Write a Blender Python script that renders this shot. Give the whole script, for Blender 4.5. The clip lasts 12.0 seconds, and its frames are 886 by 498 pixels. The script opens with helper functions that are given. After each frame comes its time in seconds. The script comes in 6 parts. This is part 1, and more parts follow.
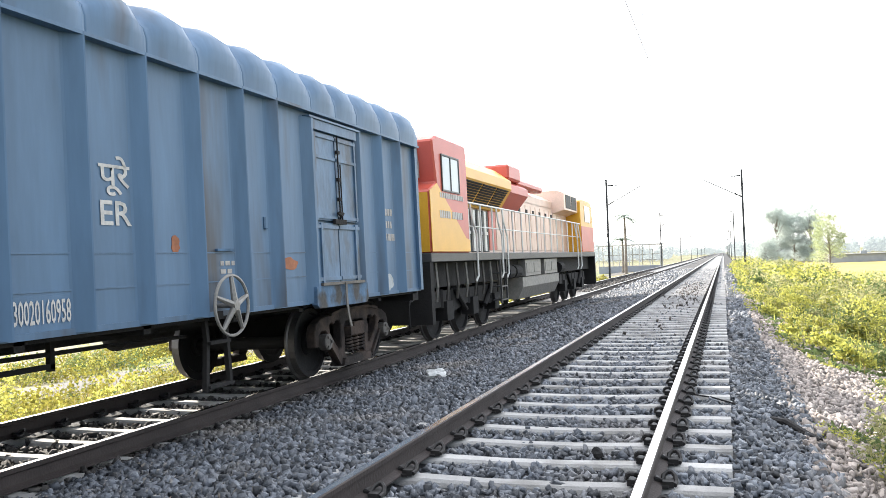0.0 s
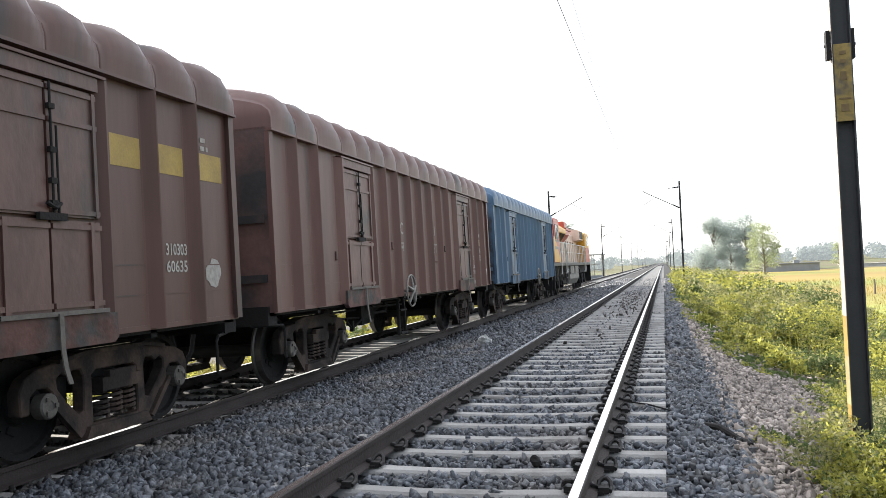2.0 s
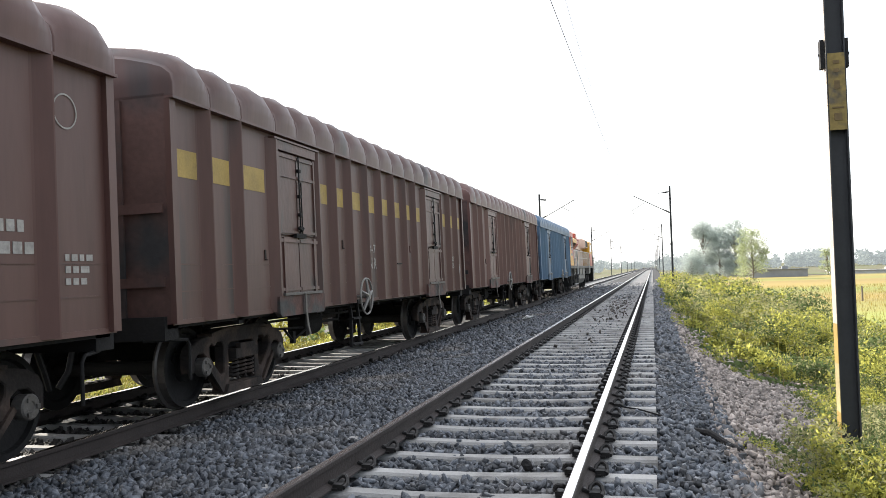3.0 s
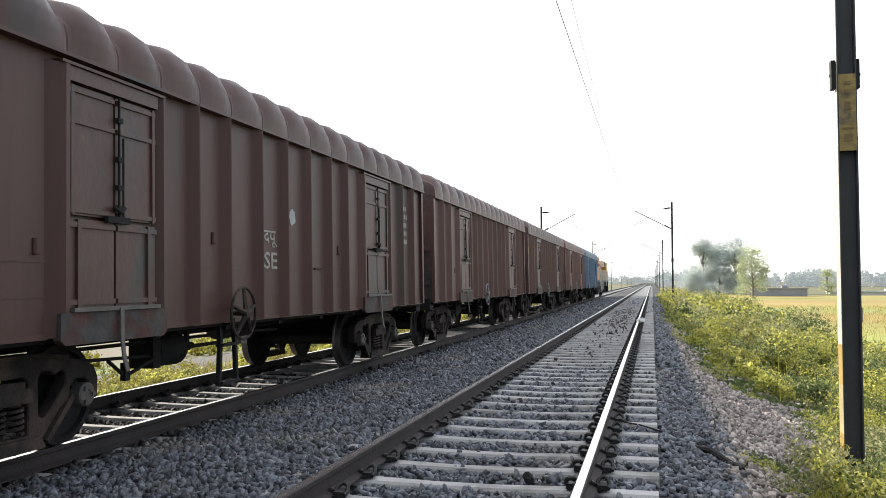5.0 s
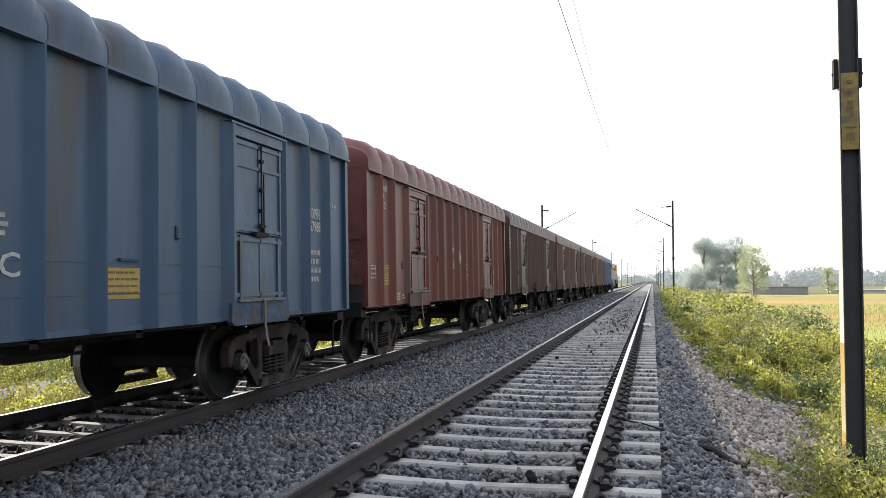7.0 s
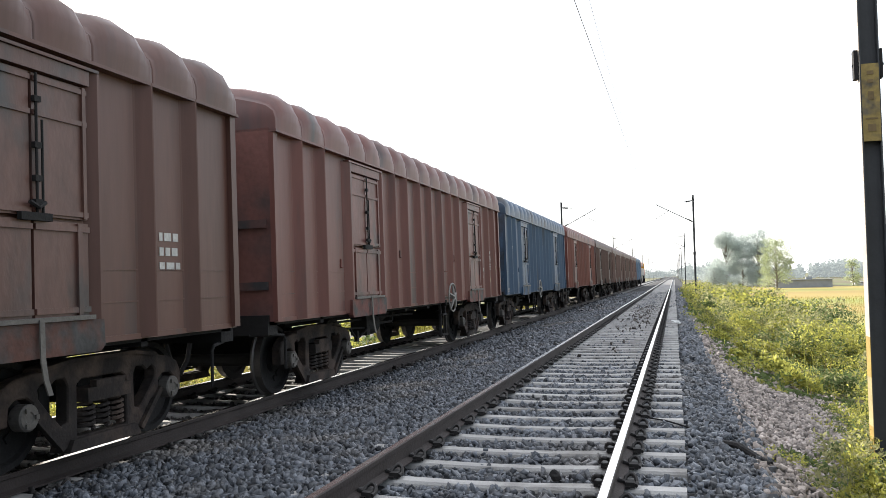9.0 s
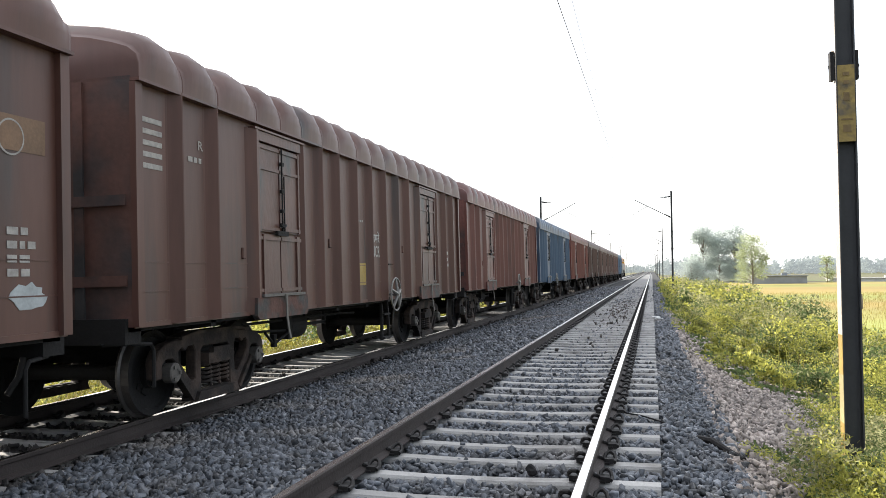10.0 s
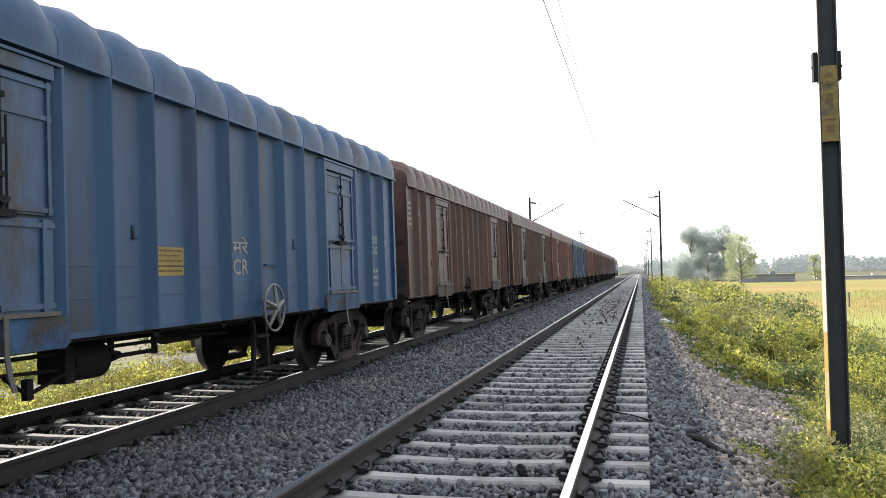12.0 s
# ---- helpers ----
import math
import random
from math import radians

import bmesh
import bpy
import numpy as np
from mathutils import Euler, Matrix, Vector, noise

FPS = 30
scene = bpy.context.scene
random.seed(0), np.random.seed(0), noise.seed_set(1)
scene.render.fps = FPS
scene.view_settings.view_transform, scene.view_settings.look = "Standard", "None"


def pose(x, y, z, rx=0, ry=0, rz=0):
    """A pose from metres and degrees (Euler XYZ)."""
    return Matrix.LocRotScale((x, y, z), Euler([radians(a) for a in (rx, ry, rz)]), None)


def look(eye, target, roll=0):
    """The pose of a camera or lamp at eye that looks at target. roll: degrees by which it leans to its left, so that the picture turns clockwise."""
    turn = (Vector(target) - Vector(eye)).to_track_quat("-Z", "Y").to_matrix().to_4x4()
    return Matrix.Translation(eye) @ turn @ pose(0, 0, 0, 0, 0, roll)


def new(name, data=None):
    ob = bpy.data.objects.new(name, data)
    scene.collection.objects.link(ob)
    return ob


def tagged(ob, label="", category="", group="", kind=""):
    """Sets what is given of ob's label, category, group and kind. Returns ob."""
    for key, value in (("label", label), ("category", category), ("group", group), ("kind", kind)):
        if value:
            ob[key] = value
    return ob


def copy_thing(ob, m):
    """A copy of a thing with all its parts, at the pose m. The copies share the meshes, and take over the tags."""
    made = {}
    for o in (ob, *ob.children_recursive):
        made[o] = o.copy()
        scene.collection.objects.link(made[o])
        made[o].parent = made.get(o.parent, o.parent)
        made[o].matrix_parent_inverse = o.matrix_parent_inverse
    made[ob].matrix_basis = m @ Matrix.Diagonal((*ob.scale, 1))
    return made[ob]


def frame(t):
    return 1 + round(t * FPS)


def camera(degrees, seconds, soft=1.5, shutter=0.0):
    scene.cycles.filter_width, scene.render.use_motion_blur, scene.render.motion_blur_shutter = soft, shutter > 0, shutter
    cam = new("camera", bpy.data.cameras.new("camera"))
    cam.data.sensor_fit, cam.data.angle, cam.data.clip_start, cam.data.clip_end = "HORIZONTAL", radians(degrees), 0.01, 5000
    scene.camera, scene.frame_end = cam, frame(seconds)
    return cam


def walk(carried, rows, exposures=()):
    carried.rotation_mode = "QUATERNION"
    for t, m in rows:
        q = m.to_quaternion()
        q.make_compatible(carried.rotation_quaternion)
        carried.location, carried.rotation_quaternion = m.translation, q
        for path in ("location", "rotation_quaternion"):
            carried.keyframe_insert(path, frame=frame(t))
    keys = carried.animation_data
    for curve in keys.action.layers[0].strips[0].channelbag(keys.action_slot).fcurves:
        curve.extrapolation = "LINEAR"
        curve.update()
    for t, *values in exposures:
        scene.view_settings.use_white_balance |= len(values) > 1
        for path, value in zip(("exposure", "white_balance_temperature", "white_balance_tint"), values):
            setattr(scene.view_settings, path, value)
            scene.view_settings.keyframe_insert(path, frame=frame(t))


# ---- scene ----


def aim(x, y, z, yaw, pitch, roll):
    return pose(x, y, z, 90 + pitch, 0, yaw) @ pose(0, 0, 0, 0, 0, roll)


# ---- the camera, held by hand beside the track ----
cam = camera(55.13, 12.0, soft=0.6)
PATH = [
    (0, 1.375, 0.058, 1.295, 18.28, 0.89, -2.17),
    (0.5, 1.390, 0.027, 1.289, 16.89, 1.06, -2.41),
    (1, 1.396, 0.028, 1.301, 14.88, 1.21, -2.18),
    (1.5, 1.409, 0.017, 1.301, 14.77, 1.47, -2.27),
    (2, 1.425, 0.040, 1.290, 14.51, 1.50, -2.47),
    (2.5, 1.423, 0.049, 1.293, 13.87, 1.53, -2.39),
    (3, 1.396, 0.030, 1.303, 13.83, 1.58, -1.76),
    (4, 1.368, 0.027, 1.303, 13.83, 1.95, -0.85),
    (5, 1.343, 0.024, 1.302, 13.83, 2.24, -0.15),
    (5.5, 1.340, 0.023, 1.305, 13.78, 2.35, 0.01),
    (6, 1.333, 0.027, 1.301, 13.77, 2.36, -0.02),
    (6.5, 1.330, 0.010, 1.306, 13.74, 2.15, 0.05),
    (7, 1.329, 0.010, 1.305, 13.87, 2.12, -0.13),
    (7.5, 1.325, 0.002, 1.311, 14.09, 2.32, -0.78),
    (7.7, 1.318, -0.010, 1.308, 14.70, 2.64, -0.93),
    (8.5, 1.325, 0.000, 1.315, 15.30, 2.40, -1.15),
    (9.3, 1.333, 0.005, 1.324, 15.08, 1.99, -1.20),
    (9.5, 1.333, -0.003, 1.332, 14.68, 1.93, -0.80),
    (10, 1.336, -0.009, 1.335, 13.81, 1.59, -0.70),
    (10.5, 1.348, -0.028, 1.337, 13.58, 1.37, -0.99),
    (11, 1.357, -0.040, 1.338, 13.46, 1.39, -1.22),
    (11.5, 1.352, -0.035, 1.336, 13.22, 1.55, -1.10),
    (12, 1.352, -0.045, 1.337, 13.11, 1.67, -1.17),
]
walk(cam, [(r[0], aim(*r[1:])) for r in PATH], exposures=[(0, 1.56), (0.5, 1.22), (1.2, 0.96), (3.0, 0.82), (5.0, 0.66), (7.5, 0.7), (9.5, 0.86), (11, 0.78), (12, 0.68)])

# ---- daylight: hazy low sun ahead and to the left ----
SUN_AZ, SUN_EL = 55.0, 27.0
world = bpy.data.worlds.new("sky")
scene.world = world
world.use_nodes = True
wn = world.node_tree.nodes
sky = wn.new("ShaderNodeTexSky")
sky.sky_type = "NISHITA"
sky.sun_disc = False
sky.sun_elevation, sky.sun_rotation = radians(SUN_EL), radians(-SUN_AZ)
sky.dust_density, sky.air_density, sky.ozone_density = 2.0, 1.0, 1.0
wn["Background"].inputs["Strength"].default_value = 0.15
SUN_AT = Vector((-math.sin(radians(SUN_AZ)) * math.cos(radians(SUN_EL)), math.cos(radians(SUN_AZ)) * math.cos(radians(SUN_EL)), math.sin(radians(SUN_EL))))
wl = world.node_tree.links
way, across, bright = wn.new("ShaderNodeTexCoord"), wn.new("ShaderNodeVectorMath"), wn.new("ShaderNodeMapRange")
across.operation, across.inputs[1].default_value = "DOT_PRODUCT", SUN_AT
wl.new(way.outputs["Generated"], across.inputs[0])
wl.new(across.outputs["Value"], bright.inputs["Value"])
bright.interpolation_type = "SMOOTHSTEP"       # milky haze scatters the light forwards: brighter round the sun, dimmer away from it
for name, value in (("From Min", -0.9), ("From Max", 0.45), ("To Min", 2.0), ("To Max", 9.5)):
    bright.inputs[name].default_value = value
milk = wn.new("ShaderNodeVectorMath")
milk.operation, milk.inputs[0].default_value = "SCALE", (0.975, 1.0, 1.045)
wl.new(bright.outputs[0], milk.inputs["Scale"])
haze = wn.new("ShaderNodeMix")
haze.data_type = "RGBA"
haze.inputs["Factor"].default_value = 0.6
wl.new(sky.outputs["Color"], haze.inputs["A"])
wl.new(milk.outputs[0], haze.inputs["B"])
wl.new(haze.outputs["Result"], wn["Background"].inputs["Color"])
sun = new("sun", bpy.data.lights.new("sun", "SUN"))
sun.data.energy, sun.data.angle, sun.data.color = 5.0, radians(0.6), (1.0, 0.93, 0.82)
sun.matrix_world = look(SUN_AT * 100, (0, 0, 0))


# ---- materials ----
def material(name, colour, rough=0.7, metal=0.0, vary=0.25, scale=4.0, bump=0.2, bump_scale=40.0, tint=None, tint_at=0.6,
             from_object=False, stretch=(1, 1, 1), island=0.0, each=0.0, sheen=0.0, translucent=0.0, spec=0.5, glow=0.0):
    """A procedural surface: base colour varied by coarse and fine noise, patches of a tint, fine relief."""
    m = bpy.data.materials.new(name)
    m.use_nodes = True
    n, l = m.node_tree.nodes, m.node_tree.links
    b = n["Principled BSDF"]
    b.inputs["Roughness"].default_value, b.inputs["Metallic"].default_value = rough, metal
    b.inputs["Specular IOR Level"].default_value = spec
    coord = n.new("ShaderNodeTexCoord")
    info = n.new("ShaderNodeObjectInfo")
    off = n.new("ShaderNodeVectorMath")
    off.operation = "MULTIPLY_ADD"
    l.new(coord.outputs["Object"], off.inputs[0])
    off.inputs[1].default_value = stretch
    comb = n.new("ShaderNodeVectorMath")
    comb.operation = "SCALE"
    comb.inputs[0].default_value = (37, 53, 71)
    l.new(info.outputs["Random"], comb.inputs["Scale"])
    l.new(comb.outputs[0], off.inputs[2])
    coarse, fine = n.new("ShaderNodeTexNoise"), n.new("ShaderNodeTexNoise")
    coarse.inputs["Scale"].default_value, coarse.inputs["Detail"].default_value = scale, 6
    fine.inputs["Scale"].default_value, fine.inputs["Detail"].default_value = bump_scale, 4
    for t in (coarse, fine):
        l.new(off.outputs[0], t.inputs["Vector"])
    if from_object:
        base = info.outputs["Color"]
    else:
        rgb = n.new("ShaderNodeRGB")
        rgb.outputs[0].default_value = (*colour, 1)
        base = rgb.outputs[0]
    if tint:
        ramp = n.new("ShaderNodeMapRange")
        ramp.inputs["From Min"].default_value, ramp.inputs["From Max"].default_value = tint_at - 0.05, tint_at + 0.12
        other = n.new("ShaderNodeTexNoise")
        other.inputs["Scale"].default_value, other.inputs["Detail"].default_value = scale * 0.7, 8
        l.new(off.outputs[0], other.inputs["Vector"])
        l.new(other.outputs["Fac"], ramp.inputs["Value"])
        mix = n.new("ShaderNodeMix")
        mix.data_type = "RGBA"
        l.new(ramp.outputs[0], mix.inputs["Factor"])
        l.new(base, mix.inputs["A"])
        mix.inputs["B"].default_value = (*tint, 1)
        base = mix.outputs["Result"]
    add = n.new("ShaderNodeMath")
    add.operation = "MULTIPLY_ADD"
    l.new(fine.outputs["Fac"], add.inputs[0])
    add.inputs[1].default_value = 0.5
    l.new(coarse.outputs["Fac"], add.inputs[2])
    value = n.new("ShaderNodeMapRange")
    value.inputs["From Min"].default_value, value.inputs["From Max"].default_value = 0.45, 1.05
    value.inputs["To Min"].default_value, value.inputs["To Max"].default_value = 1 - vary, 1 + vary
    l.new(add.outputs[0], value.inputs["Value"])
    shade = value.outputs[0]
    for amount, source in ((island, n.new("ShaderNodeNewGeometry").outputs["Random Per Island"] if island else None),
                           (each, info.outputs["Random"] if each else None)):
        if amount:
            r = n.new("ShaderNodeMapRange")
            r.inputs["To Min"].default_value, r.inputs["To Max"].default_value = 1 - amount, 1 + amount
            l.new(source, r.inputs["Value"])
            mul = n.new("ShaderNodeMath")
            mul.operation = "MULTIPLY"
            l.new(shade, mul.inputs[0])
            l.new(r.outputs[0], mul.inputs[1])
            shade = mul.outputs[0]
    scl = n.new("ShaderNodeVectorMath")
    scl.operation = "SCALE"
    l.new(base, scl.inputs[0])
    l.new(shade, scl.inputs["Scale"])
    l.new(scl.outputs[0], b.inputs["Base Color"])
    if bump:
        bp = n.new("ShaderNodeBump")
        bp.inputs["Strength"].default_value, bp.inputs["Distance"].default_value = bump, 0.02
        l.new(fine.outputs["Fac"], bp.inputs["Height"])
        l.new(bp.outputs[0], b.inputs["Normal"])
    if glow:                                  # only for the plain distance: emission that imitates light scattered by the air before it
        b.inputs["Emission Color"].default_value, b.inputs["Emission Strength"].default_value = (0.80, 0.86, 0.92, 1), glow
    if translucent:
        tr = n.new("ShaderNodeBsdfTranslucent")
        l.new(scl.outputs[0], tr.inputs["Color"])
        ms = n.new("ShaderNodeMixShader")
        ms.inputs["Fac"].default_value = translucent
        l.new(b.outputs[0], ms.inputs[1])
        l.new(tr.outputs[0], ms.inputs[2])
        l.new(ms.outputs[0], n["Material Output"].inputs["Surface"])
    return m


SOIL = material("soil", (0.12, 0.098, 0.055), 0.95, vary=0.4, scale=0.15, bump=0.6, bump_scale=6, tint=(0.10, 0.13, 0.03), tint_at=0.5)
FIELD = material("ripening_crop", (0.29, 0.205, 0.045), 0.9, vary=0.3, scale=0.05, bump=1.0, bump_scale=3, tint=(0.24, 0.26, 0.05), tint_at=0.50, stretch=(0.35, 1, 1))
# near-black, so the colour gives the gaps between stones their deep shade
BED = material("shaded_ballast_bed", (0.028, 0.028, 0.029), 0.95, vary=0.4, scale=2, bump=1.0, bump_scale=18)
STONE = material("ballast_stone", (0.086, 0.094, 0.107), 0.5, vary=0.25, scale=0.8, bump=0.5, bump_scale=60, island=0.75, tint=(0.16, 0.145, 0.13), tint_at=0.6)
BUFF_STONE = material("pale_buff_stone", (0.32, 0.275, 0.245), 0.9, vary=0.25, scale=0.8, bump=0.5, bump_scale=60, island=0.6)
CONCRETE = material("sleeper_concrete", (0.36, 0.35, 0.335), 0.85, vary=0.22, scale=3, bump=0.35, bump_scale=70, tint=(0.23, 0.22, 0.205), tint_at=0.55, each=0.15)
RAIL_SIDE = material("rusted_rail", (0.040, 0.030, 0.027), 0.8, 0.1, vary=0.3, scale=3, bump=0.3, bump_scale=50)
RAIL_TOP = material("polished_rail", (0.62, 0.60, 0.58), 0.22, 1.0, vary=0.08, scale=3, bump=0.02, stretch=(30, 1, 1))
CLIP = material("black_clip", (0.02, 0.018, 0.017), 0.6, 0.3, vary=0.4, scale=8)
PAINT = material("wagon_paint", (0.2, 0.1, 0.08), 0.46, 0, spec=0.36, vary=0.22, scale=1.5, bump=0.07, bump_scale=9, tint=(0.050, 0.046, 0.047), tint_at=0.62, from_object=True, stretch=(1, 1.4, 0.22))
# body paint darkened for the shade on the ends, with some soot
END_PAINT = material("shaded_sooty_end_paint", (0.1, 0.1, 0.1), 0.7, 0, vary=0.35, scale=1.5, bump=0.2, bump_scale=16, tint=(0.034, 0.033, 0.035), tint_at=0.50, from_object=True)
GRIME = material("grimy_rusty_paint", (0.055, 0.046, 0.042), 0.75, 0.0, spec=0.2, vary=0.35, scale=3, bump=0.25, bump_scale=18, tint=(0.036, 0.031, 0.029), tint_at=0.50, from_object=True)
DOOR_PAINT = material("worn_door_paint", (0.2, 0.1, 0.08), 0.5, 0, vary=0.32, scale=3.0, bump=0.2, bump_scale=16, tint=(0.045, 0.042, 0.042), tint_at=0.57, from_object=True, stretch=(1, 1, 0.5))
WORN = material("worn_sill_plate", (0.06, 0.055, 0.05), 0.65, 0.0, spec=0.25, vary=0.4, scale=5, bump=0.25, bump_scale=22, tint=(0.062, 0.060, 0.058), tint_at=0.50, from_object=True)
IRON = material("bare_iron", (0.12, 0.11, 0.10), 0.6, 0.3, vary=0.3, scale=8)
UNDER = material("grimy_underframe", (0.011, 0.010, 0.010), 0.85, 0.2, vary=0.4, scale=4, bump=0.3, bump_scale=30)
BOGIE = material("dusty_cast_steel", (0.030, 0.025, 0.023), 0.85, 0.0, spec=0.25, vary=0.4, scale=4, bump=0.35, bump_scale=35, tint=(0.078, 0.056, 0.046), tint_at=0.50)
TREAD = material("worn_wheel_steel", (0.13, 0.12, 0.115), 0.45, 0.7, vary=0.2, scale=6)
WHITE = material("stencil_white", (0.48, 0.47, 0.45), 0.7, vary=0.30, scale=9, bump=0)
YELLOW = material("faded_yellow_paint", (0.36, 0.245, 0.06), 0.6, vary=0.3, scale=3, bump=0.1, tint=(0.20, 0.13, 0.06), tint_at=0.62)
SILVER = material("pale_painted_iron", (0.22, 0.21, 0.195), 0.55, 0.2, vary=0.3, scale=9)
# dark as the shaded faces look; the near mast's sunlit flange is coloured apart
MAST = material("dark_steel_mast", (0.036, 0.038, 0.042), 0.6, 0.0, vary=0.2, scale=4, bump=0.1)


# ---- helpers for meshes ----
def link(name, bm, mat, parent=None, smooth=False, label="", bevel=0.0):
    me = bpy.data.meshes.new(name)
    if bevel:
        bmesh.ops.bevel(bm, geom=[e for e in bm.edges if len(e.link_faces) == 2 and e.calc_face_angle(0) > 0.6], offset=bevel, segments=1, affect="EDGES", clamp_overlap=True)
    bmesh.ops.recalc_face_normals(bm, faces=bm.faces)
    bm.to_mesh(me)
    bm.free()
    for mm in mat if isinstance(mat, (list, tuple)) else [mat]:
        me.materials.append(mm)
    if smooth:
        me.polygons.foreach_set("use_smooth", [True] * len(me.polygons))
    ob = new(name, me)
    if parent:
        ob.parent = parent
    if label:
        ob["label"] = label
    return ob


def part(name, bm, mat, parent, label="", smooth=False, bevel=0.0):
    return link(name, bm, mat, parent, smooth, label, bevel)


def again(ob, m):
    """Another part on the same mesh, under the same parent."""
    c = ob.copy()
    scene.collection.objects.link(c)
    c.matrix_basis = m
    return c


def box(bm, x0, y0, z0, x1, y1, z1, m=None, mi=0):
    v = [bm.verts.new((x, y, z)) for x in (x0, x1) for y in (y0, y1) for z in (z0, z1)]
    fs = [bm.faces.new([v[i] for i in q]) for q in ((0, 1, 3, 2), (4, 6, 7, 5), (0, 4, 5, 1), (2, 3, 7, 6), (0, 2, 6, 4), (1, 5, 7, 3))]
    for f in fs:
        f.material_index = mi
    if m is not None:
        bmesh.ops.transform(bm, matrix=m, verts=v)
    return v


def tube(bm, points, r, n=6, mi=0, cap=True):
    """A round bar through points."""
    pts = [Vector(p) for p in points]
    rings = []
    for i, p in enumerate(pts):
        d = (pts[min(i + 1, len(pts) - 1)] - pts[max(i - 1, 0)]).normalized()
        a = d.orthogonal().normalized() if i == 0 else (ref - d * ref.dot(d)).normalized()
        ref = a
        c = d.cross(a)
        rr = r[i] if isinstance(r, (list, tuple)) else r
        rings.append([bm.verts.new(p + rr * (math.cos(2 * math.pi * k / n) * a + math.sin(2 * math.pi * k / n) * c)) for k in range(n)])
    for a, c in zip(rings, rings[1:]):
        for k in range(n):
            bm.faces.new((a[k], a[(k + 1) % n], c[(k + 1) % n], c[k])).material_index = mi
    if cap:
        bm.faces.new(rings[0]).material_index = mi
        bm.faces.new(rings[-1]).material_index = mi


def lathe(bm, profile, n=32, mi=0, axis="x"):
    """Turns (along, radius) points round the axis."""
    rings = []
    for a, r in profile:
        ring = []
        for k in range(n):
            c, s = math.cos(2 * math.pi * k / n) * r, math.sin(2 * math.pi * k / n) * r
            ring.append(bm.verts.new((a, c, s) if axis == "x" else (c, s, a) if axis == "z" else (c, a, s)))
        rings.append(ring)
    for a, c in zip(rings, rings[1:]):
        for k in range(n):
            bm.faces.new((a[k], a[(k + 1) % n], c[(k + 1) % n], c[k])).material_index = mi
    for r in (rings[0], rings[-1]):
        bm.faces.new(r).material_index = mi


def extrude(bm, outline, x0, x1, mi=0):
    """A plate in the (y, z) plane, from x0 to x1."""
    a = [bm.verts.new((x0, y, z)) for y, z in outline]
    c = [bm.verts.new((x1, y, z)) for y, z in outline]
    k = len(a)
    bm.faces.new(a).material_index = mi
    bm.faces.new(c).material_index = mi
    for i in range(k):
        bm.faces.new((a[i], a[(i + 1) % k], c[(i + 1) % k], c[i])).material_index = mi


def mesh_from(name, verts, faces, mat, kind="", label="", category="", parent=None, mat_index=None):
    """A mesh straight from arrays of corners and of equal-sized faces."""
    me = bpy.data.meshes.new(name)
    verts, faces = np.asarray(verts, np.float32), np.asarray(faces, np.int32)
    me.vertices.add(len(verts))
    me.vertices.foreach_set("co", verts.ravel())
    k = faces.shape[1]
    me.loops.add(faces.size)
    me.loops.foreach_set("vertex_index", faces.ravel())
    me.polygons.add(len(faces))
    me.polygons.foreach_set("loop_start", np.arange(0, faces.size, k, dtype=np.int32))
    for mm in mat if isinstance(mat, (list, tuple)) else [mat]:
        me.materials.append(mm)
    if mat_index is not None:
        me.polygons.foreach_set("material_index", np.asarray(mat_index, np.int32))
    me.update(calc_edges=True)
    ob = new(name, me)
    if parent:
        ob.parent = parent
    return tagged(ob, label, category, "", kind)


rng = np.random.default_rng(7)

# ---- ground: one sheet to the horizon, with the railway bank raised on it ----
LINE_X, LINE_Z = -4.84, -0.18          # the train's track
BANK = [(-16, -1.5), (-10.5, -1.2), (-8.2, -0.95), (-7.2, -0.60), (-6.5, -0.40), (-5.9, -0.37), (-5.6, -0.43), (-4.05, -0.43), (-3.85, -0.385), (-3.3, -0.365), (-2.5, -0.31), (-1.6, -0.215), (-1.0, -0.205),
        (-0.80, -0.240), (0.80, -0.240), (1.0, -0.228), (1.42, -0.25), (2.0, -0.36), (2.9, -0.62), (3.7, -0.86), (6.5, -1.15), (11, -1.5)]


def bank_z(x):
    return np.interp(x, [p[0] for p in BANK], [p[1] for p in BANK])


def sheet(name, xs, ys, zf, mat, label, category):
    xs, ys = np.asarray(xs, float), np.asarray(ys, float)
    X, Y = np.meshgrid(xs, ys)
    V = np.stack([X.ravel(), Y.ravel(), zf(X.ravel(), Y.ravel())], 1)
    i = np.arange(len(ys) - 1)[:, None] * len(xs) + np.arange(len(xs) - 1)[None]
    F = np.stack([i, i + 1, i + 1 + len(xs), i + len(xs)], -1).reshape(-1, 4)
    return mesh_from(name, V, F, mat, "structure", label, category)


def ground_z(x, y):
    z = np.where((x > -16) & (x < 11), bank_z(x) - 0.05, -1.5)
    return z + 0.05 * np.sin(x * 0.9 + 1) * np.sin(y * 0.7) * ((x > 3.6) | (x < -8.2))


YS = np.concatenate([np.linspace(-400, -20, 12), np.arange(-15, 90, 1.5), np.linspace(95, 400, 30), np.array([600, 1000, 2000, 4500])])
XS = np.concatenate([[-4500, -1500, -500, -200, -100, -50, -30, -20], [p[0] for p in BANK], [15, 20, 30, 50, 80, 140, 250, 500, 1500, 4500]])
sheet("ground", XS, YS, ground_z, SOIL, "grassy soil beside the railway bank", "ground")
ROAD = material("dusty_track", (0.060, 0.056, 0.050), 0.95, vary=0.25, scale=0.8, bump=0.4, bump_scale=12)
